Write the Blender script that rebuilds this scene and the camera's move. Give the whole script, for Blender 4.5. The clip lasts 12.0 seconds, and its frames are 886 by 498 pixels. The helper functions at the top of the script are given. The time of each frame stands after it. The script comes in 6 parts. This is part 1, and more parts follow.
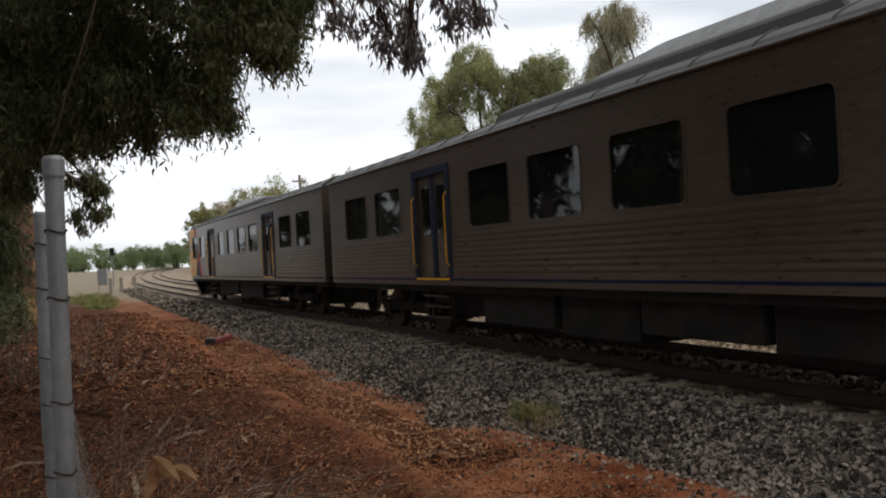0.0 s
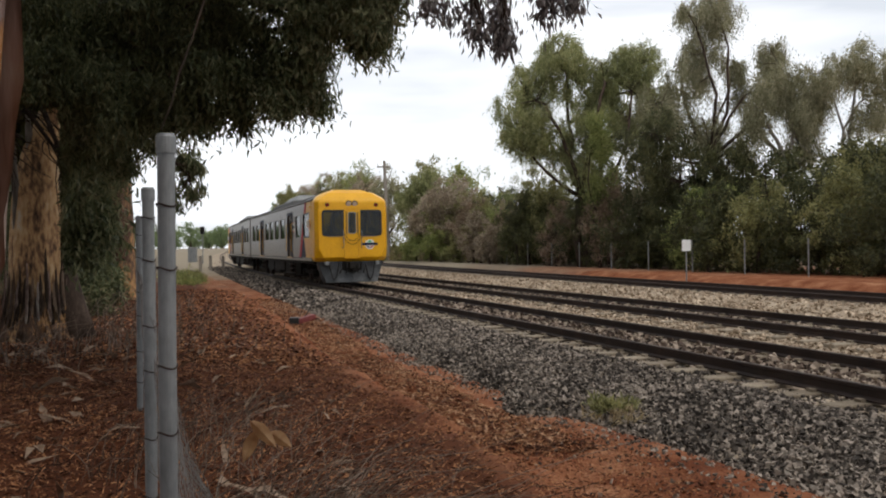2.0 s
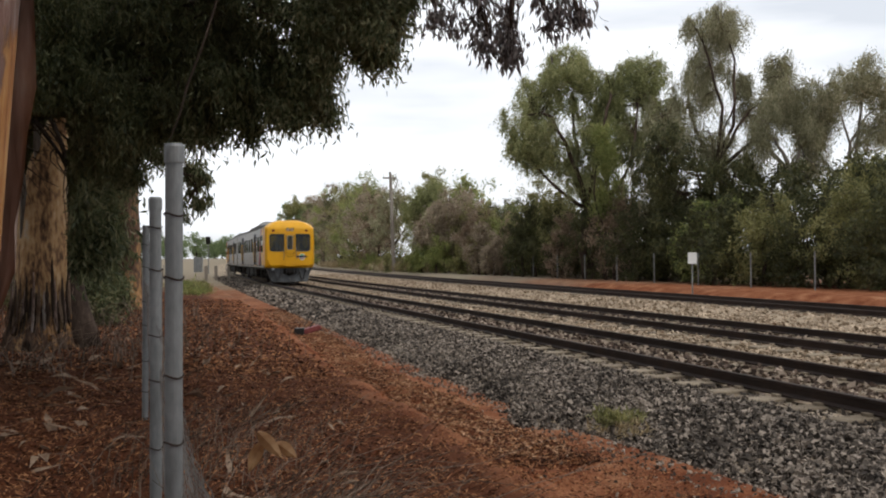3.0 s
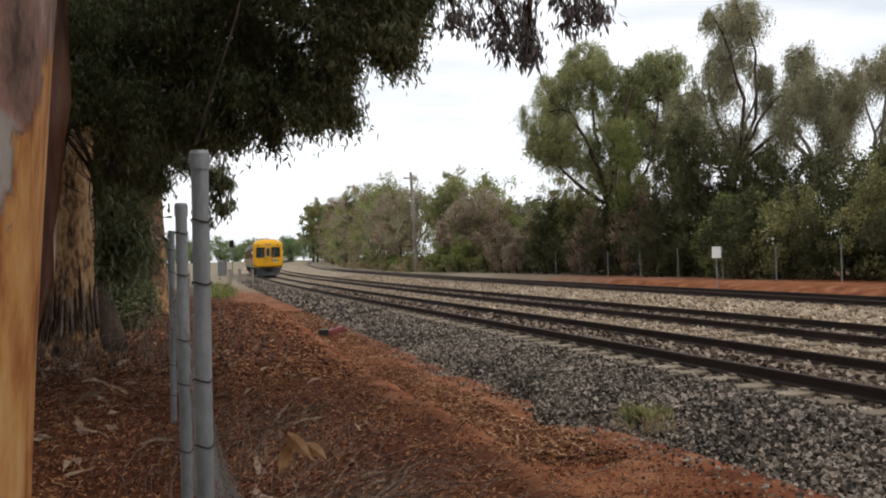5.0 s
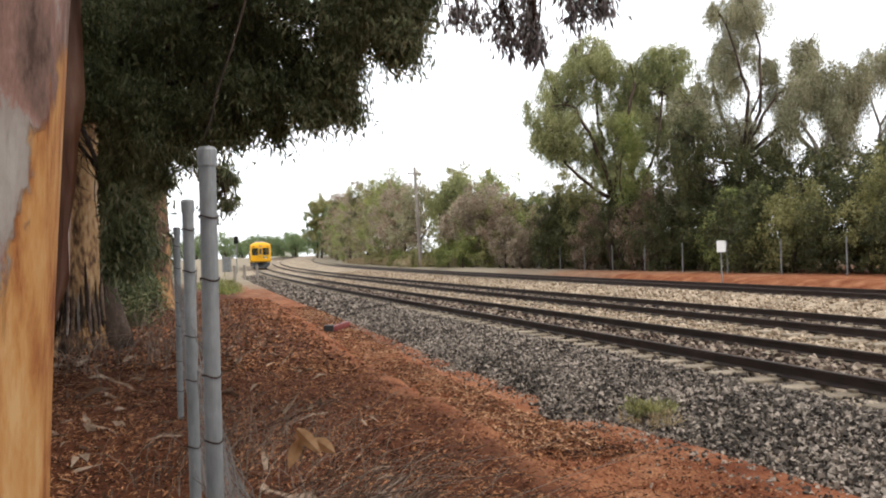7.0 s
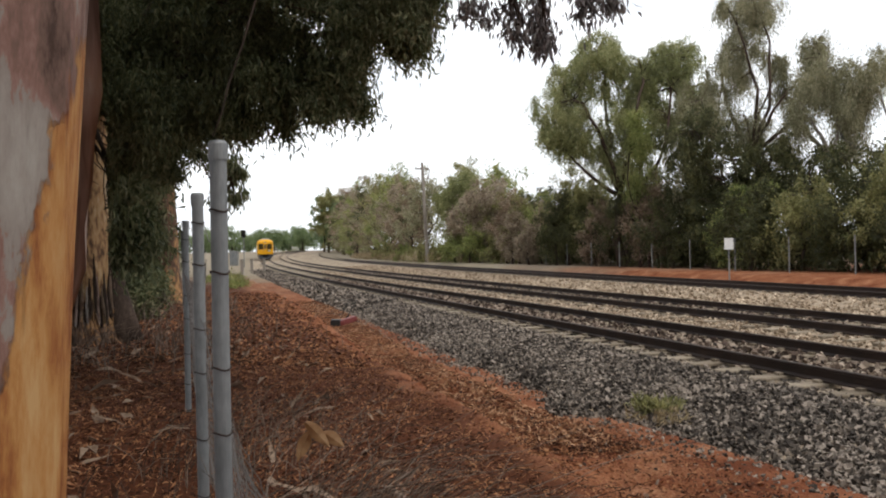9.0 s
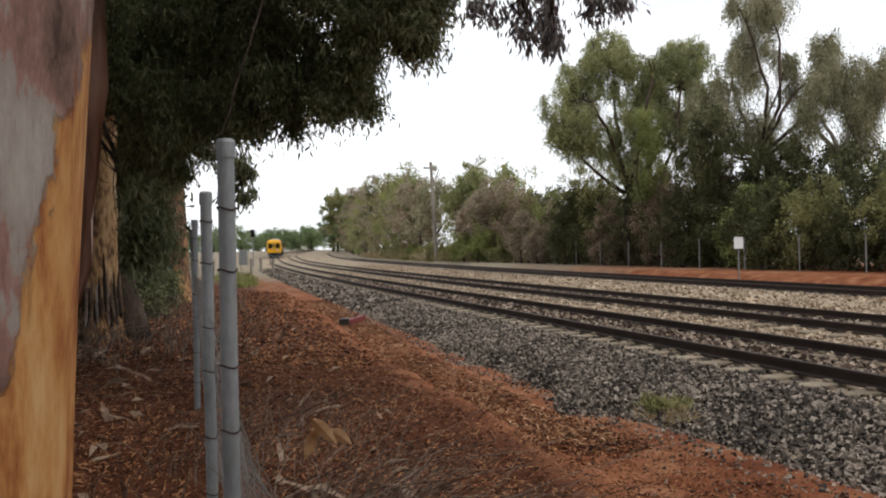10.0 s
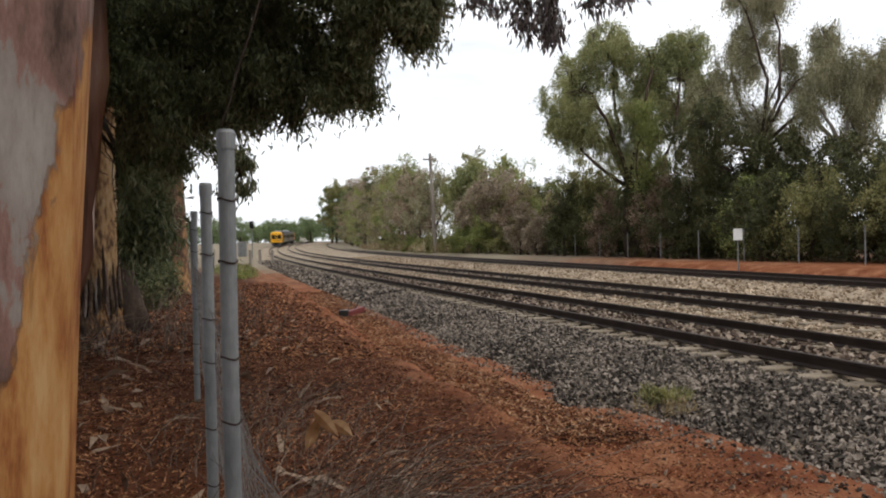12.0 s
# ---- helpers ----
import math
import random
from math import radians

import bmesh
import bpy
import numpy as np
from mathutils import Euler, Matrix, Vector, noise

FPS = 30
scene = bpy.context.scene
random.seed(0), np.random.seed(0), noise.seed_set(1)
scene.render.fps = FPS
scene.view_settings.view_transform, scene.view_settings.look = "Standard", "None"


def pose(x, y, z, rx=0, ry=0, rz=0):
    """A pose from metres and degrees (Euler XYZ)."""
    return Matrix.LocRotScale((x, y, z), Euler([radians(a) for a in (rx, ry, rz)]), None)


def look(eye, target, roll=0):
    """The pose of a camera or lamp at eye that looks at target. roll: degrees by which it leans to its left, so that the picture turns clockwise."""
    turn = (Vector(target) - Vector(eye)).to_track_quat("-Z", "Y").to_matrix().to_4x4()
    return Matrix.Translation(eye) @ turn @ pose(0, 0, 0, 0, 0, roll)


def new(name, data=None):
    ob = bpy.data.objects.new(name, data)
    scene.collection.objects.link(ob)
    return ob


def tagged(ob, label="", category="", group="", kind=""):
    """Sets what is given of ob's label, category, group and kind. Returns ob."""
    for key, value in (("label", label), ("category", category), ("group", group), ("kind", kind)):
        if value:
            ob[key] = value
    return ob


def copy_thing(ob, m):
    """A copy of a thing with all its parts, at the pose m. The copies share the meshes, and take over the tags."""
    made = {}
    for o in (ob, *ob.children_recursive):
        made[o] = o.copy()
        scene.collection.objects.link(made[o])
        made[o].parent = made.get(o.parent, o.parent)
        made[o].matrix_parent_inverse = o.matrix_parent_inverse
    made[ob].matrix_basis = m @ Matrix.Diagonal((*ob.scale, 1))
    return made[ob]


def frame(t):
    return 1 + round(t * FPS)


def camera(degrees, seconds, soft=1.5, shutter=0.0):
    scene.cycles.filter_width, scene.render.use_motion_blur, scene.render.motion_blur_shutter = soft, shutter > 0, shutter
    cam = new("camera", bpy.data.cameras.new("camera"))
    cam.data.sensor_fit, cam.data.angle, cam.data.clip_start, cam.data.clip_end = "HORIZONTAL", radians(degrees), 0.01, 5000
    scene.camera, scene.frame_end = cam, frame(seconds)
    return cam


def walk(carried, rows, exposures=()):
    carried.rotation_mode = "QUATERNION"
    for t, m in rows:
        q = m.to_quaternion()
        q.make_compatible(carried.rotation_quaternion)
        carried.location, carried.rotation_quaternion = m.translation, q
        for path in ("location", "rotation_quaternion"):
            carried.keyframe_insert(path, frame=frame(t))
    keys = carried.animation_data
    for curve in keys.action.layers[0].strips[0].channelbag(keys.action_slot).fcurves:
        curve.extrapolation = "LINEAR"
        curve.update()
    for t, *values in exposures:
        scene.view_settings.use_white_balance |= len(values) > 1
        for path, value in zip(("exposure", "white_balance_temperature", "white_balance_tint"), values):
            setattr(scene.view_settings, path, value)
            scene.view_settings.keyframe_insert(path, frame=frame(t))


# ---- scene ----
cam = camera(55.0, 12.0, soft=2.0)
ROWS = [
    (0.0, 0.063, 0.082, 1.563, -8.02, 0.37, 2.91),
    (0.5, 0.056, 0.078, 1.561, -6.77, 0.45, 2.41),
    (1.0, 0.047, 0.065, 1.559, -5.23, 0.55, 2.17),
    (1.5, 0.039, 0.066, 1.551, -4.40, 0.45, 0.90),
    (2.0, 0.021, 0.035, 1.548, -2.60, -0.22, 0.87),
    (2.5, 0.030, 0.013, 1.551, -2.12, 0.52, 1.18),
    (3.0, 0.016, 0.036, 1.547, -2.24, 0.55, 0.54),
    (3.5, 0.017, 0.028, 1.549, -1.55, 0.55, 1.45),
    (5.5, 0.002, 0.016, 1.552, -0.52, 0.47, 1.55),
    (6.0, -0.005, 0.016, 1.550, -0.24, 0.15, 1.63),
    (6.5, -0.001, 0.017, 1.551, -0.17, -0.04, 1.93),
    (7.0, -0.002, 0.013, 1.552, -0.48, 0.21, 1.89),
    (8.8, -0.004, -0.003, 1.551, 0.31, 0.00, 1.80),
    (9.0, -0.010, 0.005, 1.551, -0.02, -0.09, 1.47),
    (9.5, 0.000, 0.000, 1.550, 0.00, 0.12, 1.75),
    (10.0, -0.005, 0.006, 1.546, 0.57, -0.12, 1.49),
    (10.5, -0.009, 0.009, 1.546, 0.69, -0.06, 1.56),
    (11.0, -0.011, 0.010, 1.546, 0.72, -0.27, 1.56),
    (11.5, -0.015, 0.006, 1.546, 0.87, -0.54, 1.38),
    (12.0, -0.012, 0.014, 1.545, 0.51, -0.69, 1.50),
]
walk(cam, [(t, pose(x, y, z, 90 + pitch, roll, yaw)) for t, x, y, z, yaw, pitch, roll in ROWS],
     exposures=[(0.0, -0.24), (0.5, -0.26), (1.0, -0.14), (1.5, -0.15), (2.5, -0.16), (3.5, -0.16), (5.5, -0.1), (6.0, -0.02), (6.5, 0.6), (7.0, 0.63), (7.3, 0.6), (8.8, 0.14), (9.5, 0.06), (11.0, -0.06), (12.0, -0.06)])

# ---- light: bright overcast sky, a soft sun high on the right, beyond the train ----
SUN_ELEVATION, SUN_AZIMUTH = 58.0, 118.0
world = bpy.data.worlds.new("sky")
scene.world = world
world.use_nodes = True
wn, wl = world.node_tree.nodes, world.node_tree.links
wn.clear()
w_out = wn.new("ShaderNodeOutputWorld")
w_bg = wn.new("ShaderNodeBackground")
w_sky = wn.new("ShaderNodeTexSky")
w_sky.sky_type, w_sky.sun_disc = "NISHITA", False
w_sky.sun_elevation, w_sky.sun_rotation = radians(SUN_ELEVATION), radians(SUN_AZIMUTH)
w_sky.air_density, w_sky.dust_density = 1.0, 3.0
w_co = wn.new("ShaderNodeTexCoord")
w_map = wn.new("ShaderNodeMapping")
w_map.inputs["Scale"].default_value = (1.2, 1.2, 7.0)
w_noise = wn.new("ShaderNodeTexNoise")
w_noise.inputs["Scale"].default_value, w_noise.inputs["Detail"].default_value = 1.6, 6.0
w_ramp = wn.new("ShaderNodeValToRGB")
w_ramp.color_ramp.elements[0].position, w_ramp.color_ramp.elements[1].position = 0.36, 0.54
w_ramp.color_ramp.elements[0].color = (0.62, 0.62, 0.62, 1)
w_ramp.color_ramp.elements[1].color = (1, 1, 1, 1)
w_mix = wn.new("ShaderNodeMixRGB")
w_mix.inputs[2].default_value = (11.4, 11.7, 12.2, 1)
wl.new(w_co.outputs["Generated"], w_map.inputs["Vector"])
wl.new(w_map.outputs[0], w_noise.inputs["Vector"])
wl.new(w_noise.outputs["Fac"], w_ramp.inputs["Fac"])
wl.new(w_ramp.outputs["Color"], w_mix.inputs[0])
wl.new(w_sky.outputs[0], w_mix.inputs[1])
wl.new(w_mix.outputs[0], w_bg.inputs["Color"])
w_bg.inputs["Strength"].default_value = 0.11
wl.new(w_bg.outputs[0], w_out.inputs["Surface"])
sun = new("sun", bpy.data.lights.new("sun", "SUN"))
sun.data.energy, sun.data.angle, sun.data.color = 1.05, radians(14), (1.0, 0.95, 0.86)
_e, _z = radians(SUN_ELEVATION), radians(SUN_AZIMUTH)
sun.matrix_world = look((0, 0, 40), (-40 * math.cos(_e) * math.sin(_z), -40 * math.cos(_e) * math.cos(_z), 40 - 40 * math.sin(_e)))


# ---- materials ----
def material(name, colours, rough=0.8, metal=0.0, scale=4.0, fine=40.0, bump=0.3, depth=0.02, stretch=(1, 1, 1),
             per_object=0.0, island=0.0, spec=0.5, translucent=0.0, low=0.3, high=0.7, rough_var=0.1):
    """A surface that wanders between two to four colours at a large and a small scale, with relief."""
    m = bpy.data.materials.new(name)
    m.use_nodes = True
    n, l = m.node_tree.nodes, m.node_tree.links
    b = n["Principled BSDF"]
    co = n.new("ShaderNodeTexCoord")
    mp = n.new("ShaderNodeMapping")
    mp.inputs["Scale"].default_value = stretch
    l.new(co.outputs["Object"], mp.inputs["Vector"])
    big = n.new("ShaderNodeTexNoise")
    big.inputs["Scale"].default_value, big.inputs["Detail"].default_value = scale, 5.0
    small = n.new("ShaderNodeTexNoise")
    small.inputs["Scale"].default_value, small.inputs["Detail"].default_value = fine, 4.0
    l.new(mp.outputs[0], big.inputs["Vector"])
    l.new(mp.outputs[0], small.inputs["Vector"])
    mix = n.new("ShaderNodeMath")
    mix.operation = "MULTIPLY_ADD"
    mix.inputs[1].default_value = 0.4
    half = n.new("ShaderNodeMath")
    half.operation = "MULTIPLY"
    half.inputs[1].default_value = 0.6
    l.new(big.outputs["Fac"], half.inputs[0])
    l.new(small.outputs["Fac"], mix.inputs[0])
    l.new(half.outputs[0], mix.inputs[2])
    value = mix.outputs[0]
    if per_object or island:
        src = n.new("ShaderNodeObjectInfo" if per_object else "ShaderNodeNewGeometry")
        shift = n.new("ShaderNodeMath")
        shift.operation = "MULTIPLY_ADD"
        shift.inputs[1].default_value = per_object or island
        l.new(src.outputs["Random" if per_object else "Random Per Island"], shift.inputs[0])
        l.new(value, shift.inputs[2])
        off = n.new("ShaderNodeMath")
        off.operation = "SUBTRACT"
        off.inputs[1].default_value = (per_object or island) / 2
        l.new(shift.outputs[0], off.inputs[0])
        value = off.outputs[0]
    ramp = n.new("ShaderNodeValToRGB")
    e = ramp.color_ramp.elements
    while len(e) < len(colours):
        e.new(0.5)
    for i, c in enumerate(colours):
        e[i].position = low + (high - low) * i / max(1, len(colours) - 1)
        e[i].color = (*c, 1)
    l.new(value, ramp.inputs["Fac"])
    l.new(ramp.outputs["Color"], b.inputs["Base Color"])
    rr = n.new("ShaderNodeMapRange")
    rr.inputs["To Min"].default_value, rr.inputs["To Max"].default_value = max(0.02, rough - rough_var), min(1, rough + rough_var)
    l.new(small.outputs["Fac"], rr.inputs["Value"])
    l.new(rr.outputs[0], b.inputs["Roughness"])
    b.inputs["Metallic"].default_value = metal
    b.inputs["Specular IOR Level"].default_value = spec
    if bump:
        bp = n.new("ShaderNodeBump")
        bp.inputs["Strength"].default_value, bp.inputs["Distance"].default_value = bump, depth
        l.new(value if not (per_object or island) else mix.outputs[0], bp.inputs["Height"])
        l.new(bp.outputs[0], b.inputs["Normal"])
    if translucent:
        tr = n.new("ShaderNodeBsdfTranslucent")
        ms = n.new("ShaderNodeMixShader")
        ms.inputs[0].default_value = translucent
        l.new(ramp.outputs["Color"], tr.inputs["Color"])
        l.new(b.outputs[0], ms.inputs[1])
        l.new(tr.outputs[0], ms.inputs[2])
        l.new(ms.outputs[0], n["Material Output"].inputs["Surface"])
    return m


def leaf_material(name, colours):
    return material(name, colours, rough=0.55, scale=0.35, fine=3.0, bump=0, island=0.45, translucent=0.42, low=0.25, high=0.75, spec=0.35)


DIRT = material("red_dirt", [(0.07, 0.02, 0.008), (0.15, 0.045, 0.017), (0.245, 0.1, 0.048), (0.38, 0.2, 0.112)], 0.95, scale=1.6, fine=34, bump=1.0, depth=0.04, spec=0.1)
def dry_far(m):
    """Away from the path the dirt gives way to pale dry ground."""
    n, l = m.node_tree.nodes, m.node_tree.links
    b = n["Principled BSDF"]
    src = b.inputs["Base Color"].links[0].from_socket
    co, sep = n.new("ShaderNodeTexCoord"), n.new("ShaderNodeSeparateXYZ")
    l.new(co.outputs["Object"], sep.inputs[0])
    t = n.new("ShaderNodeTexNoise")
    t.inputs["Scale"].default_value = 0.15
    l.new(co.outputs["Object"], t.inputs["Vector"])
    k = n.new("ShaderNodeMath")
    k.operation, k.inputs[1].default_value = "MULTIPLY_ADD", 40.0
    l.new(t.outputs["Fac"], k.inputs[0])
    l.new(sep.outputs["Y"], k.inputs[2])
    r = n.new("ShaderNodeMapRange")
    r.inputs["From Min"].default_value, r.inputs["From Max"].default_value = 58.0, 84.0
    l.new(k.outputs[0], r.inputs["Value"])
    x = n.new("ShaderNodeMixRGB")
    l.new(r.outputs[0], x.inputs[0])
    l.new(src, x.inputs[1])
    x.inputs[2].default_value = (0.23, 0.19, 0.135, 1)
    l.new(x.outputs[0], b.inputs["Base Color"])


def dark_path_soil(m):
    """Littered path soil: browner, and painted darker for canopy shade, with a ragged edge."""
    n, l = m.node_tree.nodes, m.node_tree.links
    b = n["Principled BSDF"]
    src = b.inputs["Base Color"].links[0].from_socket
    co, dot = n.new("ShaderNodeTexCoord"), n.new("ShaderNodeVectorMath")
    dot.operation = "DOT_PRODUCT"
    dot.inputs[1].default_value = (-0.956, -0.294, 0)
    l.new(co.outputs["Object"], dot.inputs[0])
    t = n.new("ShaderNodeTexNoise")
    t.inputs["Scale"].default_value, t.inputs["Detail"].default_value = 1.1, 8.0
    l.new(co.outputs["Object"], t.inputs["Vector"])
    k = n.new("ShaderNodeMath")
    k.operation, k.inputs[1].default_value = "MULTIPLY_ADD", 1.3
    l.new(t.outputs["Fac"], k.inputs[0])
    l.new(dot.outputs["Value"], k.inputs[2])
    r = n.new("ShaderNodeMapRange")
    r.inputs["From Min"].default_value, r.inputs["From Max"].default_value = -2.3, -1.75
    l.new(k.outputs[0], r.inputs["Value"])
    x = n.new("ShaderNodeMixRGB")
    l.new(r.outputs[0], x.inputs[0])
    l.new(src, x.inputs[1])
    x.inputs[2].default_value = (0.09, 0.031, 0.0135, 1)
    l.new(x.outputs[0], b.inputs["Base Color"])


dark_path_soil(DIRT)
dry_far(DIRT)
PALE_GRAVEL = material("pale_ballast", [(0.0813, 0.0575, 0.0375), (0.213, 0.163, 0.112), (0.344, 0.275, 0.2), (0.5, 0.413, 0.312)], 0.95, scale=0.8, fine=18, bump=1.0, depth=0.06, spec=0.1)
STONE = material("grey_ballast_stone", [(0.0376, 0.0306, 0.0252), (0.0841, 0.0692, 0.0574), (0.158, 0.132, 0.109), (0.327, 0.272, 0.223)], 0.9, scale=1.2, fine=30, bump=0.4, depth=0.01, island=0.6, spec=0.15)
PALE_STONE = material("pale_ballast_stone", [(0.16, 0.115, 0.0749), (0.268, 0.2, 0.139), (0.376, 0.291, 0.208), (0.535, 0.426, 0.315)], 0.9, scale=1.2, fine=30, bump=0.4, depth=0.01, island=0.5, spec=0.1)
BROWN_STONE = material("oily_ballast_stone", [(0.0362, 0.0245, 0.0186), (0.0906, 0.0614, 0.0466), (0.169, 0.123, 0.0931), (0.338, 0.268, 0.207)], 0.85, scale=1.2, fine=30, bump=0.4, depth=0.01, island=0.6, spec=0.2)
# Rust, darkened overall for the shadow on the rail sides.
RUST = material("rusty_rail", [(0.014, 0.009, 0.007), (0.03, 0.017, 0.012), (0.052, 0.029, 0.019)], 0.75, 0.3, scale=3, fine=40, bump=0.3, depth=0.004)
CONCRETE = material("sleeper_concrete", [(0.123, 0.0977, 0.0705), (0.224, 0.181, 0.132), (0.347, 0.289, 0.216)], 0.92, scale=3, fine=30, bump=0.4, depth=0.008, per_object=0.25, spec=0.15)
GALV = material("galvanised_pipe", [(0.12, 0.125, 0.125), (0.19, 0.197, 0.197), (0.27, 0.277, 0.277)], 0.62, 0.45, scale=5, fine=60, bump=0.12, depth=0.002, stretch=(1, 1, 0.35))
DULL_STEEL = material("dull_steel", [(0.16, 0.16, 0.155), (0.3, 0.3, 0.29)], 0.6, 0.5, scale=6, fine=50, bump=0.1, depth=0.002)
WIRE = material("weathered_wire", [(0.11, 0.1, 0.095), (0.24, 0.22, 0.2)], 0.7, 0.3, scale=9, fine=60, bump=0)
# Stainless base tinted brown and darkened for the reflected dirt and trees.
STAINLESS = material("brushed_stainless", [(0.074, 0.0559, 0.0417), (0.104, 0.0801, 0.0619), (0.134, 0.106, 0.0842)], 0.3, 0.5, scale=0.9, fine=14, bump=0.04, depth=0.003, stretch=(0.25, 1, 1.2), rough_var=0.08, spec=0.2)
ROOF = material("train_roof_steel", [(0.035, 0.032, 0.029), (0.065, 0.06, 0.055)], 0.6, 0.3, scale=1.5, fine=20, bump=0.06, depth=0.004)
YELLOW = material("yellow_paint", [(0.57, 0.275, 0.004), (0.69, 0.345, 0.005), (0.75, 0.39, 0.008)], 0.36, scale=1.2, fine=12, bump=0.03, depth=0.003, rough_var=0.08, spec=0.3)
RED = material("red_paint", [(0.33, 0.004, 0.01), (0.44, 0.007, 0.014)], 0.45, scale=2, fine=15, bump=0.02, depth=0.002, spec=0.08)
BLUE = material("blue_paint", [(0.0024, 0.0072, 0.027), (0.0042, 0.0114, 0.0408)], 0.5, scale=2, fine=15, bump=0.02, depth=0.002, spec=0.12)
# Near-black sheet behind the right pane, standing for the unlit cab.
CAB_DARK = material("dark_cab_backing", [(0.004, 0.007, 0.008), (0.012, 0.02, 0.021), (0.03, 0.042, 0.042)], 0.7, scale=1.1, fine=6, bump=0)
# Paler grey backing, used behind the left pane only.
CAB_GREY = material("grey_cab_backing", [(0.13, 0.14, 0.14), (0.2, 0.21, 0.21), (0.27, 0.28, 0.28)], 0.7, scale=1.1, fine=6, bump=0)
BLACK = material("black_rubber", [(0.008, 0.008, 0.008), (0.02, 0.02, 0.02)], 0.6, scale=6, fine=40, bump=0.1, depth=0.003)
UNDER = material("grimy_underframe", [(0.005, 0.0045, 0.004), (0.013, 0.0115, 0.01), (0.028, 0.024, 0.02)], 0.85, 0.0, scale=2.5, fine=25, bump=0.2, depth=0.01, spec=0.2)
PLOUGH = material("plough_grey_paint", [(0.012, 0.013, 0.014), (0.03, 0.032, 0.034), (0.085, 0.085, 0.088)], 0.55, 0.2, scale=3, fine=25, bump=0.1, depth=0.004)
WHITE = material("white_paint", [(0.6, 0.6, 0.58), (0.78, 0.78, 0.76)], 0.6, scale=3, fine=30, bump=0.05, depth=0.003)
ORANGE = material("orange_print", [(0.55, 0.18, 0.05), (0.62, 0.24, 0.09)], 0.6, scale=5, fine=30, bump=0)
GREEN = material("green_paint", [(0.04, 0.3, 0.12), (0.05, 0.36, 0.15)], 0.5, scale=5, fine=30, bump=0)
LAMP_GLASS = material("lamp_glass", [(0.5, 0.36, 0.27), (0.65, 0.5, 0.4)], 0.15, 0.3, scale=5, fine=30, bump=0)
TAIL_GLASS = material("tail_lamp_glass", [(0.2, 0.02, 0.015), (0.28, 0.03, 0.02)], 0.2, scale=5, fine=30, bump=0)
INTERIOR = material("train_interior", [(0.05, 0.055, 0.06), (0.09, 0.095, 0.1)], 0.8, scale=2, fine=20, bump=0)
BARK_GREY = material("old_bark", [(0.09, 0.06, 0.048), (0.19, 0.135, 0.11), (0.31, 0.25, 0.22), (0.44, 0.4, 0.37)], 0.9, scale=5, fine=35, bump=0.6, depth=0.02, stretch=(1, 1, 0.22), spec=0.15)
BARK_DARK = material("dark_bark", [(0.02, 0.014, 0.011), (0.06, 0.042, 0.032), (0.12, 0.085, 0.065)], 0.95, scale=4, fine=30, bump=0.7, depth=0.02, stretch=(1, 1, 0.25), spec=0.1)
BARK_PALE = material("pale_limb_bark", [(0.13, 0.11, 0.09), (0.24, 0.21, 0.18), (0.36, 0.32, 0.28)], 0.9, scale=2, fine=14, bump=0.3, depth=0.02, stretch=(1, 1, 0.3), spec=0.15)
BARK_STRIP = material("shed_bark", [(0.072, 0.0396, 0.0252), (0.173, 0.108, 0.072), (0.288, 0.209, 0.151)], 0.9, scale=6, fine=30, bump=0.4, depth=0.01, per_object=0.4, spec=0.15)
LITTER = material("leaf_litter", [(0.0315, 0.00931, 0.00342), (0.0788, 0.025, 0.00903), (0.158, 0.0549, 0.0209), (0.378, 0.186, 0.0902)], 0.85, scale=0.8, fine=5, bump=0, island=0.75, spec=0.2)
DEAD_LEAF = material("dead_leaf", [(0.3, 0.16, 0.07), (0.46, 0.29, 0.15)], 0.7, scale=12, fine=60, bump=0.2, depth=0.003)
PALE_LITTER = material("sunbleached_litter", [(0.121, 0.0465, 0.0216), (0.241, 0.107, 0.0479), (0.411, 0.214, 0.112), (0.555, 0.335, 0.199)], 0.85, scale=0.8, fine=5, bump=0, island=0.75, spec=0.2)
TWIG = material("dry_stems", [(0.05, 0.034, 0.025), (0.12, 0.088, 0.066), (0.22, 0.17, 0.135)], 0.9, scale=3, fine=20, bump=0, island=0.5, spec=0.1)
TIMBER = material("weathered_timber", [(0.13, 0.105, 0.085), (0.25, 0.215, 0.18), (0.34, 0.3, 0.26)], 0.9, scale=2, fine=25, bump=0.3, depth=0.01, stretch=(1, 1, 0.15))
GUM_OVERHEAD = leaf_material("overhead_gum_leaf", [(0.0438, 0.0562, 0.025), (0.0938, 0.111, 0.0488), (0.175, 0.185, 0.0875), (0.275, 0.256, 0.144)])
GUM_SPRAY = leaf_material("hanging_gum_leaf", [(0.09, 0.08, 0.075), (0.16, 0.135, 0.13), (0.24, 0.2, 0.19), (0.3, 0.27, 0.24)])
PALE_BROWN = leaf_material("pale_dead_leaf", [(0.176, 0.135, 0.0945), (0.27, 0.209, 0.149), (0.378, 0.304, 0.216), (0.486, 0.405, 0.297)])
GUM_GREEN = leaf_material("green_gum_leaf", [(0.129, 0.145, 0.0601), (0.232, 0.248, 0.104), (0.347, 0.35, 0.159), (0.476, 0.459, 0.229)])
GUM_GREY = leaf_material("grey_gum_leaf", [(0.147, 0.143, 0.0811), (0.241, 0.228, 0.13), (0.354, 0.332, 0.198), (0.501, 0.456, 0.306)])
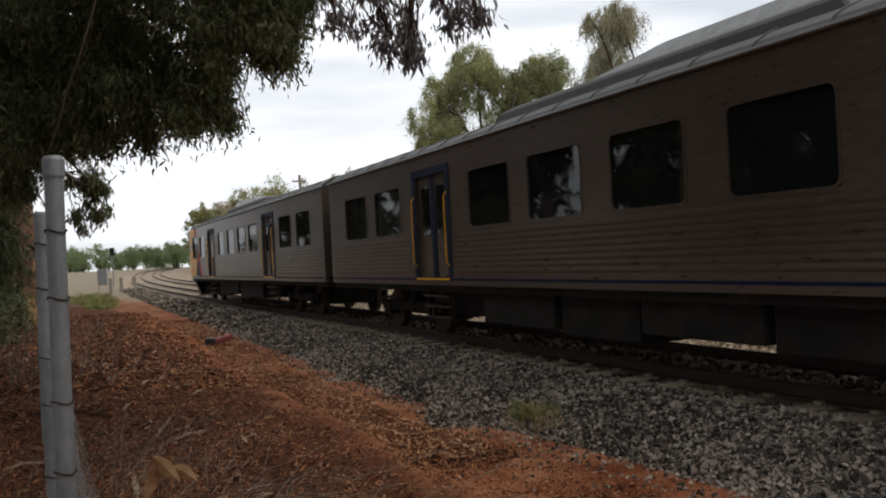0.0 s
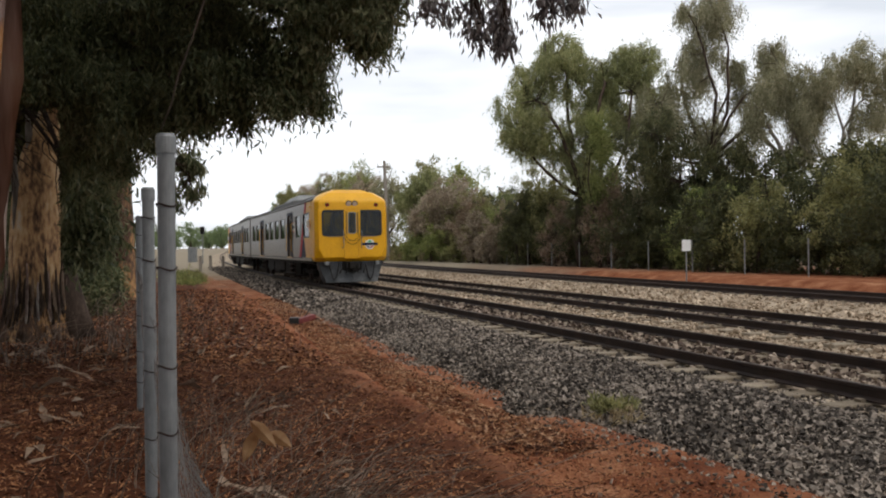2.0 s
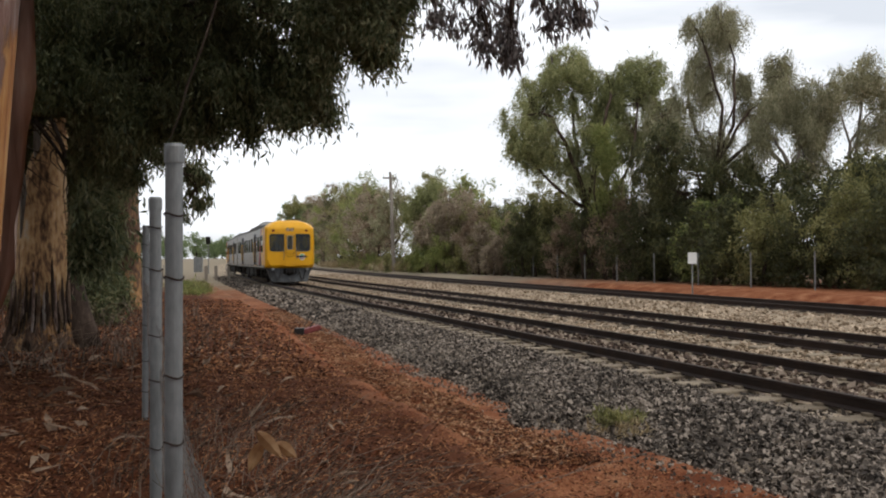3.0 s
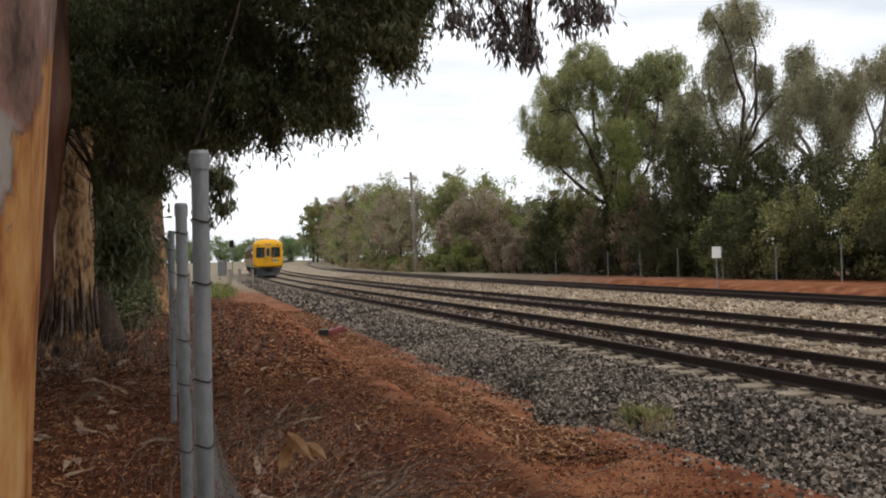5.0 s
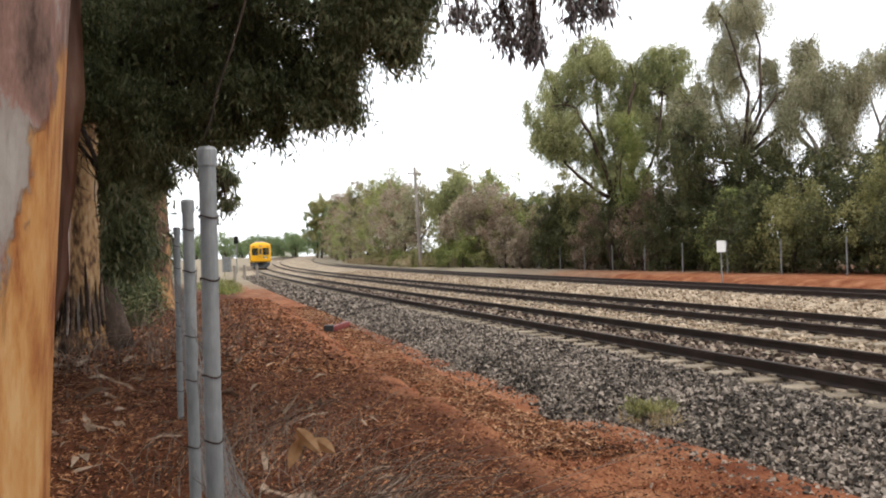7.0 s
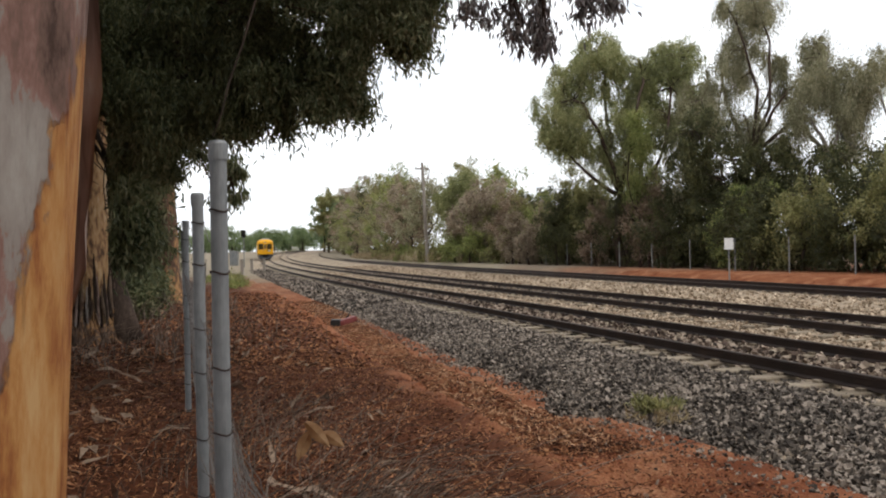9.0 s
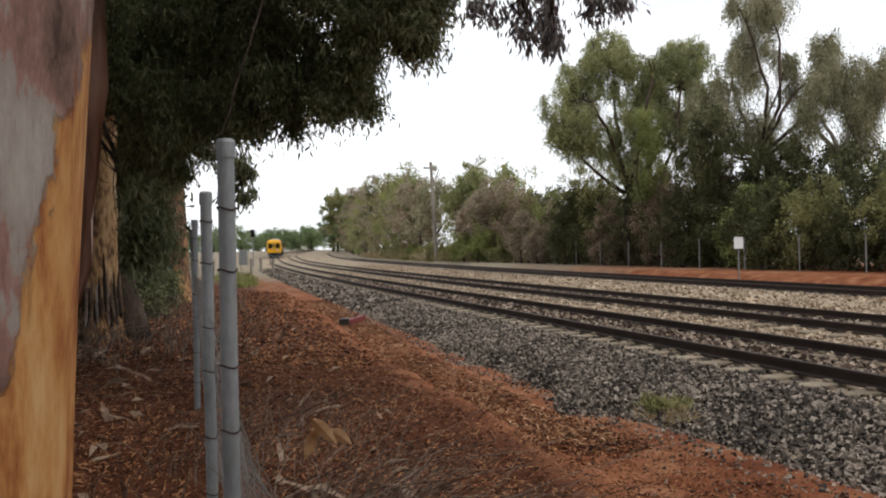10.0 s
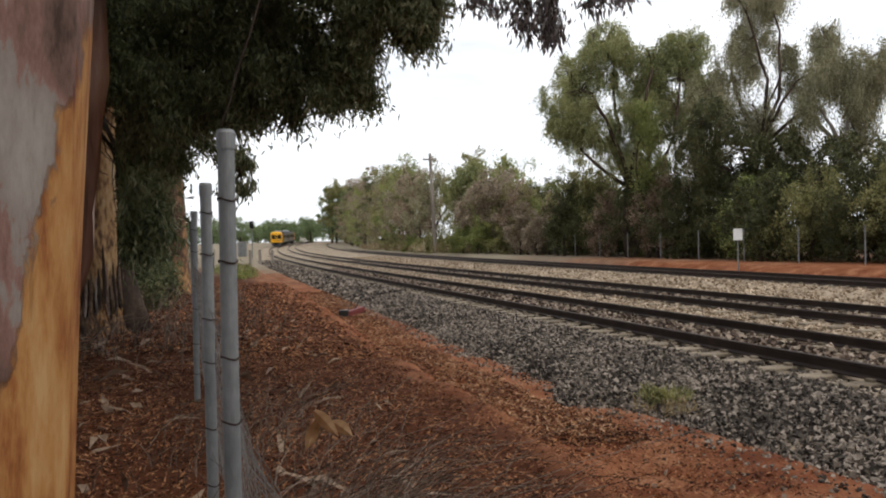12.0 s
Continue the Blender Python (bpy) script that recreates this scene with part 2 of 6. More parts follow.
# Dark leaf, lowered further for scrub shaded by the tall gums.
SHRUB_DARK = leaf_material("dark_shrub_leaf", [(0.0356, 0.041, 0.0175), (0.0654, 0.0713, 0.0272), (0.107, 0.108, 0.0408), (0.155, 0.146, 0.0583)])
SHRUB_OLIVE = leaf_material("olive_shrub_leaf", [(0.116, 0.116, 0.0447), (0.197, 0.19, 0.0746), (0.296, 0.282, 0.112), (0.412, 0.375, 0.165)])
SHRUB_BRIGHT = leaf_material("bright_shrub_leaf", [(0.106, 0.133, 0.0389), (0.195, 0.23, 0.0708), (0.301, 0.326, 0.106), (0.461, 0.43, 0.177)])
SHRUB_BROWN = leaf_material("dead_shrub_leaf", [(0.126, 0.0837, 0.0545), (0.22, 0.151, 0.1), (0.335, 0.247, 0.168), (0.502, 0.398, 0.293)])
DRY_GRASS = leaf_material("dry_grass_blade", [(0.2, 0.145, 0.075), (0.33, 0.25, 0.14), (0.46, 0.37, 0.23)])
PALE_GRASS = leaf_material("bleached_grass_blade", [(0.36, 0.28, 0.16), (0.5, 0.41, 0.26), (0.62, 0.53, 0.37)])
FAR_LEAF = leaf_material("far_leaf", [(0.112, 0.16, 0.075), (0.188, 0.244, 0.112), (0.271, 0.328, 0.16)])
WALL = material("far_house_wall", [(0.62, 0.58, 0.5), (0.74, 0.7, 0.62)], 0.85, scale=0.6, fine=6, bump=0)
TILE = material("far_house_roof", [(0.3, 0.27, 0.25), (0.4, 0.36, 0.33)], 0.85, scale=0.6, fine=6, bump=0)
RED_PLASTIC = material("faded_red_plastic", [(0.096, 0.012, 0.0108), (0.162, 0.0252, 0.0216), (0.216, 0.054, 0.048)], 0.55, scale=6, fine=30, bump=0.1, depth=0.004)


def glass_material(name, tint, rough=0.03, clear=0.4, ior=1.6):
    m = bpy.data.materials.new(name)
    m.use_nodes = True
    n, l = m.node_tree.nodes, m.node_tree.links
    b = n["Principled BSDF"]
    b.inputs["Base Color"].default_value = (0.012, 0.014, 0.015, 1)
    b.inputs["Roughness"].default_value, b.inputs["IOR"].default_value = rough, ior
    t = n.new("ShaderNodeBsdfTransparent")
    t.inputs["Color"].default_value = (*tint, 1)
    s = n.new("ShaderNodeMixShader")
    s.inputs[0].default_value = clear
    l.new(b.outputs[0], s.inputs[1])
    l.new(t.outputs[0], s.inputs[2])
    l.new(s.outputs[0], n["Material Output"].inputs["Surface"])
    return m


GLASS = glass_material("tinted_glass", (0.3, 0.34, 0.34))
CAB_GLASS = glass_material("windscreen_glass", (0.55, 0.66, 0.66), 0.03, 0.45, 1.5)


def trunk_wood():
    """Smooth orange new wood with jagged sheets of old pink-grey bark still clinging to one side."""
    m = bpy.data.materials.new("peeling_gum_bark")
    m.use_nodes = True
    n, l = m.node_tree.nodes, m.node_tree.links
    b = n["Principled BSDF"]
    co = n.new("ShaderNodeTexCoord")
    def noise_tex(scale, stretch, detail=5.0):
        mp = n.new("ShaderNodeMapping")
        mp.inputs["Scale"].default_value = stretch
        t = n.new("ShaderNodeTexNoise")
        t.inputs["Scale"].default_value, t.inputs["Detail"].default_value = scale, detail
        t.inputs["Roughness"].default_value = 0.68 if detail > 8 else 0.5
        l.new(co.outputs["Object"], mp.inputs["Vector"])
        l.new(mp.outputs[0], t.inputs["Vector"])
        return t
    def ramp(src, stops):
        r = n.new("ShaderNodeValToRGB")
        e = r.color_ramp.elements
        while len(e) < len(stops):
            e.new(0.5)
        for k, (p, c) in zip(e, stops):
            k.position, k.color = p, (*c, 1)
        l.new(src, r.inputs["Fac"])
        return r
    wood = ramp(noise_tex(17, (1.6, 1.6, 0.3), 11.0).outputs["Fac"], [(0.36, (0.13, 0.035, 0.01)), (0.44, (0.26, 0.1, 0.028)), (0.53, (0.36, 0.175, 0.055)), (0.66, (0.43, 0.26, 0.11))])
    old = ramp(noise_tex(10, (1, 1, 0.36), 13.0).outputs["Fac"], [(0.36, (0.045, 0.022, 0.014)), (0.42, (0.12, 0.07, 0.052)), (0.47, (0.18, 0.098, 0.076)), (0.505, (0.22, 0.13, 0.105)), (0.515, (0.21, 0.175, 0.15)), (0.66, (0.3, 0.27, 0.235))])
    sep = n.new("ShaderNodeSeparateXYZ")
    l.new(co.outputs["Object"], sep.inputs[0])
    jag = noise_tex(6.5, (1, 1, 0.4), 12.0)
    def math_node(op, a, v=None, c=None):
        k = n.new("ShaderNodeMath")
        k.operation = op
        l.new(a, k.inputs[0])
        if v is not None:
            if isinstance(v, float):
                k.inputs[1].default_value = v
            else:
                l.new(v, k.inputs[1])
        if c is not None:
            k.inputs[2].default_value = c
        return k.outputs[0]
    # bark clings high up and on the far left; the bare wood widens towards the ground
    across = math_node("ADD", math_node("MULTIPLY", sep.outputs["X"], -2.5), math_node("MULTIPLY", sep.outputs["Y"], -1.97))
    field = math_node("ADD", math_node("ADD", sep.outputs["Z"], across), math_node("ADD", math_node("MULTIPLY", jag.outputs["Fac"], 0.3), math_node("MULTIPLY", noise_tex(24, (1, 1, 0.35), 10.0).outputs["Fac"], 0.25)))
    edge = n.new("ShaderNodeMapRange")
    edge.inputs["From Min"].default_value, edge.inputs["From Max"].default_value = BARK_EDGE, BARK_EDGE + 0.02
    collar = math_node("ADD", math_node("MULTIPLY_ADD", sep.outputs["Z"], 1.0, BARK_EDGE - 1.89), math_node("MULTIPLY", jag.outputs["Fac"], 0.22))
    l.new(math_node("MAXIMUM", field, collar), edge.inputs["Value"])
    mix = n.new("ShaderNodeMixRGB")
    l.new(edge.outputs[0], mix.inputs[0])
    l.new(wood.outputs[0], mix.inputs[1])
    l.new(old.outputs[0], mix.inputs[2])
    streak = ramp(noise_tex(22, (1.5, 1.5, 0.12), 9.0).outputs["Fac"], [(0.36, (0.35, 0.3, 0.28)), (0.44, (1, 1, 1))])
    worn = n.new("ShaderNodeMixRGB")
    worn.blend_type = "MULTIPLY"
    worn.inputs[0].default_value = 0.5
    l.new(mix.outputs[0], worn.inputs[1])
    l.new(streak.outputs[0], worn.inputs[2])
    l.new(worn.outputs[0], b.inputs["Base Color"])
    b.inputs["Roughness"].default_value = 0.75
    b.inputs["Specular IOR Level"].default_value = 0.25
    bp = n.new("ShaderNodeBump")
    bp.inputs["Strength"].default_value, bp.inputs["Distance"].default_value = 0.7, 0.012
    hh = math_node("MULTIPLY_ADD", edge.outputs[0], 0.35, 0.0)
    fine = noise_tex(42, (1.4, 1.4, 0.3), 10.0)
    l.new(math_node("ADD", hh, math_node("MULTIPLY", fine.outputs["Fac"], 0.5)), bp.inputs["Height"])
    l.new(bp.outputs[0], b.inputs["Normal"])
    return m


BARK_EDGE = 0.83
PEELING = trunk_wood()
PALE_GUM = material("pale_orange_gum_wood", [(0.03, 0.019, 0.013), (0.16, 0.09, 0.05), (0.42, 0.25, 0.12), (0.52, 0.36, 0.2), (0.5, 0.42, 0.33)], 0.8, scale=2.2, fine=18, bump=0.6, depth=0.03, stretch=(1, 1, 0.4), spec=0.2, low=0.34, high=0.66)
BARK_RED = material("reddish_loose_bark", [(0.0645, 0.0379, 0.0273), (0.201, 0.133, 0.105), (0.401, 0.303, 0.263), (0.573, 0.55, 0.504)], 0.85, scale=5, fine=30, bump=0.6, depth=0.012, stretch=(1, 1, 0.25), spec=0.2, low=0.34, high=0.66)
SHAGGY = material("shaggy_gum_bark", [(0.013, 0.009, 0.007), (0.045, 0.028, 0.019), (0.12, 0.072, 0.048), (0.36, 0.2, 0.085), (0.3, 0.21, 0.16)], 0.9, scale=1.7, fine=16, bump=0.9, depth=0.03, stretch=(1, 1, 0.35), spec=0.15)


# ---- plan: a runs along the nearest track, u to its right ----
ORIGIN, HEADING = Vector((3.84, 15.25, 0)), radians(17.1)
ALONG = Vector((-math.sin(HEADING), math.cos(HEADING), 0))
ACROSS = Vector((math.cos(HEADING), math.sin(HEADING), 0))
_A = np.arange(-200.0, 4000.0, 0.5)
_BEND = np.radians(np.interp(_A, [0, 15, 35, 56, 87, 128, 169, 225, 290, 380], [0, 0.1, 1.0, 2.1, 3.4, 4.7, 5.4, 8.2, 22, 46]))
_DEV = np.cumsum(np.tan(_BEND)) * 0.5
_DEV -= np.interp(0.0, _A, _DEV)


def bend(a):
    return np.interp(a, _A, _BEND)


def rise(a):
    a = np.asarray(a, float)
    k = np.clip(a - 110, 0, 170)
    return 0.00006 * k * k


def plan(a, u):
    """World x, y of a place given along and across the nearest track."""
    a, u = np.asarray(a, float), np.asarray(u, float)
    b = u + np.interp(a, _A, _DEV)
    return ORIGIN.x + a * ALONG.x + b * ACROSS.x, ORIGIN.y + a * ALONG.y + b * ACROSS.y


def to_plan(x, y):
    dx, dy = np.asarray(x, float) - ORIGIN.x, np.asarray(y, float) - ORIGIN.y
    a = dx * ALONG.x + dy * ALONG.y
    return a, dx * ACROSS.x + dy * ACROSS.y - np.interp(a, _A, _DEV)


def hollow(a):
    return np.interp(a, [-20, 0, 15, 40, 80], [1.05, 1.0, 0.7, 0.5, 0.45])


def lumps(x, y, scale, seed=0.0):
    """Cheap smooth relief, about -1 to 1."""
    x, y = np.asarray(x) * scale + seed, np.asarray(y) * scale - seed
    return (np.sin(x + 1.7 * np.sin(0.6 * y)) * np.cos(1.1 * y + 1.3 * np.sin(0.7 * x)) + 0.5 * np.sin(2.3 * x - 1.9 * y + seed) + 0.35 * np.sin(4.1 * y + 3.3 * x)) / 1.85


def lip(a):
    """Across-place of the little scarp where the path breaks down into the gully."""
    a = np.asarray(a, float)
    return np.interp(a, [-14, -8.5, -7, -5.8, -4, -2, 1, 5, 10, 20, 40], [-5.9, -5.62, -5.5, -5.4, -5.36, -5.38, -5.4, -5.15, -4.9, -4.6, -4.4]) + 0.05 * np.sin(2.3 * a) + 0.035 * np.sin(5.9 * a + 1) + 0.02 * np.sin(13.7 * a)


def ground_z(a, u):
    a, u = np.asarray(a, float), np.asarray(u, float)
    k = np.clip((u + 8.0) / 2.6, 0, 1) * np.clip((-3.4 - u) / 1.2, 0, 1)
    uu = u - (lip(a) + 5.2) * k
    z = np.interp(uu, [-60, -14, -11, -8.2, -6.9, -5.75, -5.32, -5.18, -5.06, -4.95, -4.7, -4.3, -3.5, -2.8, 12.9, 13.6, 14.4, 16, 18, 40],
                  [0.05, 0.05, 0.05, 0.0, -0.05, -0.12, -0.13, -0.15, -0.26, -0.37, -0.43, -0.44, -0.44, -0.75, -0.75, -0.2, 0.1, 0.12, 0.05, 0.0])
    # washed-out fan that fills the gully at its near end
    z = np.where((uu > -5.2) & (u < -2.8), z + np.interp(a, [-9, -6.5, -4.5], [0.16, 0.1, 0.0]) * np.clip((uu + 5.2) / 0.3, 0, 1), z)
    z = np.where(u < 0, np.where(z < 0, z * hollow(a), z), z)
    x, y = plan(a, u)
    near = np.exp(-((np.asarray(x) ** 2 + np.asarray(y) ** 2) / 40.0 ** 2))
    off_bed = np.clip((np.abs(u - 4.5) - 8.2) / 0.6, 0, 1)
    rough = 1 + 1.3 * np.clip((uu + 5.2) / 0.3, 0, 1) * (u < 0)
    z = z + off_bed * near * rough * (0.03 * lumps(x, y, 0.9) + 0.02 * lumps(x, y, 3.1, 2.0) + 0.014 * lumps(x, y, 8.3, 5.0))
    return z + rise(a)


def bed_z(a, u):
    a, u = np.asarray(a, float), np.asarray(u, float)
    u = np.where(u < -2.2, u + np.clip((-2.2 - u) / 0.8, 0, 1) * (0.22 * np.sin(1.1 * a) + 0.16 * np.sin(2.9 * a + 1) + 0.09 * np.sin(7.3 * a) + 0.05 * np.sin(15.1 * a + 2)), u)
    u = np.where(u < -2.0, u + np.clip((-2.0 - u) / 1.0, 0, 1) * (np.interp(a, [-9, -7, -5, -3.4, -0.7, 3, 8, 14], [0.0, 0.05, 0.15, 0.4, 0.25, -0.05, -0.3, -0.5])), u)
    z = np.interp(u, [-3.6, -3.25, -3.0, -1.8, -1.4, 1.3, 1.9, 2.3, 2.8, 5.2, 5.7, 8.3, 9.4, 12.7, 13.3, 13.7],
                  [-0.52, -0.46, -0.4, -0.23, -0.215, -0.215, -0.24, -0.25, -0.2, -0.2, -0.26, -0.3, -0.2, -0.2, -0.28, -0.36])
    z = np.where(u < -1.9, -0.2 + (z + 0.2) * hollow(a), z)
    x, y = plan(a, u)
    return z + 0.018 * lumps(x, y, 2.7, 3.0) + rise(a)


# ---- mesh helpers ----
def np_mesh(name, verts, faces, mat, smooth=False):
    """A mesh from arrays of corners and of equal-sized faces."""
    verts, faces = np.asarray(verts, np.float32), np.asarray(faces, np.int32)
    me = bpy.data.meshes.new(name)
    k = faces.shape[1]
    me.vertices.add(len(verts))
    me.vertices.foreach_set("co", verts.ravel())
    me.loops.add(faces.size)
    me.loops.foreach_set("vertex_index", faces.ravel())
    me.polygons.add(len(faces))
    me.polygons.foreach_set("loop_start", np.arange(0, faces.size, k, dtype=np.int32))
    me.polygons.foreach_set("use_smooth", np.full(len(faces), smooth))
    me.update(calc_edges=True)
    me.materials.append(mat)
    return me


def part(name, bm, mat, parent=None, label="", smooth=False):
    """Links a bmesh or mesh as one object under a thing or a part."""
    if isinstance(bm, bmesh.types.BMesh):
        me = bpy.data.meshes.new(name)
        bmesh.ops.recalc_face_normals(bm, faces=bm.faces)
        if smooth:
            for f in bm.faces:
                f.smooth = True
        bm.to_mesh(me)
        bm.free()
        me.materials.append(mat)
    else:
        me = bm
    ob = new(name, me)
    if parent is not None:
        ob.parent = parent
    if label:
        tagged(ob, label)
    return ob


def box(bm, x0, x1, y0, y1, z0, z1, bevel=0.0):
    v = [bm.verts.new(p) for p in ((x0, y0, z0), (x1, y0, z0), (x1, y1, z0), (x0, y1, z0), (x0, y0, z1), (x1, y0, z1), (x1, y1, z1), (x0, y1, z1))]
    f = [bm.faces.new([v[i] for i in q]) for q in ((3, 2, 1, 0), (4, 5, 6, 7), (0, 1, 5, 4), (1, 2, 6, 5), (2, 3, 7, 6), (3, 0, 4, 7))]
    if bevel:
        edges = {e for k in f for e in k.edges}
        bmesh.ops.bevel(bm, geom=list(edges), offset=bevel, segments=2, affect="EDGES", profile=0.6)
    return bm


def boxes(*dims, bevel=0.0):
    bm = bmesh.new()
    for d in dims:
        box(bm, *d, bevel=bevel)
    return bm


def tube(bm, points, radii, sides=8, cap=True):
    """A round bar through points."""
    pts = [Vector([float(c) for c in p]) for p in points]
    if not hasattr(radii, "__len__"):
        radii = [radii] * len(pts)
    radii = [float(r) for r in radii]
    rings, ref = [], Vector((0.31, 0.22, 0.92)).normalized()
    for i, p in enumerate(pts):
        d = (pts[min(i + 1, len(pts) - 1)] - pts[max(i - 1, 0)]).normalized()
        s = d.cross(ref)
        if s.length < 0.05:
            s = d.cross(Vector((1, 0, 0)))
        s.normalize()
        w = d.cross(s)
        rings.append([bm.verts.new(p + radii[i] * (math.cos(k * math.tau / sides) * s + math.sin(k * math.tau / sides) * w)) for k in range(sides)])
    for a, b in zip(rings, rings[1:]):
        for k in range(sides):
            bm.faces.new((a[k], a[(k + 1) % sides], b[(k + 1) % sides], b[k]))
    if cap:
        bm.faces.new(rings[0][::-1])
        bm.faces.new(rings[-1])
    return bm


def slab(bm, outline, lift, thick, axis="y"):
    """A flat plate: outline in (x, z) extruded along y (or (y, z) along x)."""
    def at(p, d):
        return (p[0], d, p[1]) if axis == "y" else (d, p[0], p[1])
    a = [bm.verts.new(at(p, lift)) for p in outline]
    b = [bm.verts.new(at(p, lift + thick)) for p in outline]
    n = len(outline)
    bm.faces.new(a)
    bm.faces.new(b[::-1])
    for i in range(n):
        bm.faces.new((a[i], a[(i + 1) % n], b[(i + 1) % n], b[i]))
    return bm


def rounded(x0, x1, z0, z1, r=0.08, n=4):
    out = []
    for cx, cz, s in ((x1 - r, z1 - r, 0), (x0 + r, z1 - r, 1), (x0 + r, z0 + r, 2), (x1 - r, z0 + r, 3)):
        for k in range(n + 1):
            t = (s + k / n) * math.pi / 2
            out.append((cx + r * math.cos(t), cz + r * math.sin(t)))
    return out


def ring(bm, outer, inner, lift, thick, axis="y"):
    """A frame between two outlines with the same number of corners."""
    def at(p, d):
        return (p[0], d, p[1]) if axis == "y" else (d, p[0], p[1])
    lay = [[bm.verts.new(at(p, d)) for p in o] for d in (lift, lift + thick) for o in (outer, inner)]
    n = len(outer)
    for i in range(n):
        j = (i + 1) % n
        for p, q in ((0, 1), (1, 3), (3, 2), (2, 0)):
            bm.faces.new((lay[p][i], lay[p][j], lay[q][j], lay[q][i]))
    return bm


def thing(name, label, category, at=(0, 0, 0), group="", kind=""):
    ob = new(name)
    ob.location = at
    ob.empty_display_size = 0.2
    return tagged(ob, label, category, group, kind)


# ---- ground: one sheet to the horizon ----
def spaced(*runs):
    out = []
    for lo, hi, step in runs:
        out.extend(np.arange(lo, hi, step).tolist())
    return np.array(out)


def sheet(name, aa, uu, zf, mat):
    ga, gu = np.meshgrid(aa, uu, indexing="ij")
    x, y = plan(ga, gu)
    v = np.stack([x, y, zf(ga, gu)], -1).reshape(-1, 3)
    i = np.arange(len(aa) * len(uu)).reshape(len(aa), len(uu))
    f = np.stack([i[:-1, :-1], i[1:, :-1], i[1:, 1:], i[:-1, 1:]], -1).reshape(-1, 4)[:, ::-1]
    return new(name, np_mesh(name, v, f, mat, True))


AA = spaced((-190, -40, 10), (-40, -16, 1.0), (-16, 12, 0.11), (12, 40, 0.4), (40, 130, 2.5), (130, 420, 10), (420, 3600, 200))
UU = spaced((-2600, -200, 200), (-200, -30, 10), (-30, -10, 0.6), (-10, -3.0, 0.09), (-3, 12.8, 2.0), (12.8, 18, 0.3), (18, 60, 3), (60, 200, 20), (200, 2600, 200))
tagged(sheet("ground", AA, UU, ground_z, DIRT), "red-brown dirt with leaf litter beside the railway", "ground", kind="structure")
BA = spaced((-60, -16, 2), (-16, 20, 0.2), (20, 60, 0.8), (60, 420, 4))
BU = spaced((-3.9, -1.0, 0.13), (-1.0, 13.71, 0.3))
tagged(sheet("ballast_bed", BA, BU, bed_z, PALE_GRAVEL), "bed of pale crushed stone under three railway tracks", "ballast", kind="structure")


def stones(name, mat, label, count, a0, a1, u0, u1, size, seed, bias=1.0, sink=0.2, zf=bed_z):
    """Loose angular stones scattered over the bed."""
    r = np.random.RandomState(seed)
    a = a0 + (a1 - a0) * r.rand(count) ** bias
    u = u0 + (u1 - u0) * r.rand(count)
    x, y = plan(a, u)
    s = size * (0.55 + 0.9 * r.rand(count) ** 1.6)
    z = zf(a, u) + s * (r.rand(count) - sink)
    wedge = np.array([(-1, -0.9, -0.9), (-1, 0.9, -0.7), (-0.8, 0.1, 1.0), (1, -0.8, -0.8), (0.9, 0.9, -0.9), (1, -0.1, 0.9)]) * 0.58
    v = wedge[None] * (0.65 + 0.7 * r.rand(count, 6, 3)) * np.stack([s, s * (0.6 + 0.5 * r.rand(count)), s * (0.5 + 0.4 * r.rand(count))], -1)[:, None]
    q = r.randn(count, 4)
    q /= np.linalg.norm(q, axis=1)[:, None]
    w, i, j, k = q.T
    rot = np.stack([1 - 2 * (j * j + k * k), 2 * (i * j - k * w), 2 * (i * k + j * w), 2 * (i * j + k * w), 1 - 2 * (i * i + k * k), 2 * (j * k - i * w),
                    2 * (i * k - j * w), 2 * (j * k + i * w), 1 - 2 * (i * i + j * j)], -1).reshape(-1, 3, 3)
    v = np.einsum("nij,nkj->nki", rot, v) + np.stack([x, y, z], -1)[:, None]
    f = np.array([(0, 2, 1), (3, 4, 5), (0, 1, 4), (0, 4, 3), (1, 2, 5), (1, 5, 4), (2, 0, 3), (2, 3, 5)])
    faces = (f[None] + 6 * np.arange(count)[:, None, None]).reshape(-1, 3)
    return tagged(new(name, np_mesh(name, v.reshape(-1, 3), faces, mat)), label, "ballast", kind="stuff")


stones("shoulder_stones", STONE, "dark grey crushed stones on the sloping track shoulder", 118000, -12, 14, -4.0, -1.36, 0.038, 1, bias=1.4)
stones("far_shoulder_stones", STONE, "dark grey crushed stones on the sloping track shoulder", 17000, 14, 75, -3.35, -1.36, 0.08, 2, bias=1.3)
stones("crib_stones", STONE, "grey stones between the sleeper ends", 7000, -15, 40, -1.4, -0.92, 0.045, 10, bias=1.3, sink=0.62)
stones("back_shoulder_stones", STONE, "dark grey crushed stones on the sloping track shoulder", 3000, -40, -15, -3.5, 13.0, 0.13, 11)
stones("toe_stones", STONE, "grey stones strewn over red dirt at the foot of the shoulder", 3600, -10, 16, -3.95, -3.2, 0.027, 3, bias=1.3, sink=0.5, zf=ground_z)
stones("toe_stones", BROWN_STONE, "brownish stones strewn thinly over red dirt", 600, -10, 16, -4.4, -3.5, 0.026, 13, bias=1.3, sink=0.5, zf=ground_z)
stones("four_foot_stones", BROWN_STONE, "oil-darkened crushed stones between the rails", 14000, -15, 40, -0.75, 0.75, 0.06, 4, bias=1.3)
stones("six_foot_stones", PALE_STONE, "pale crushed stones between the tracks", 24000, -15, 60, 0.95, 3.0, 0.055, 5, bias=1.3, sink=0.5)
stones("second_track_stones", BROWN_STONE, "brownish crushed stones between the rails", 9000, -12, 60, 3.2, 4.7, 0.06, 6, bias=1.3, sink=0.4)
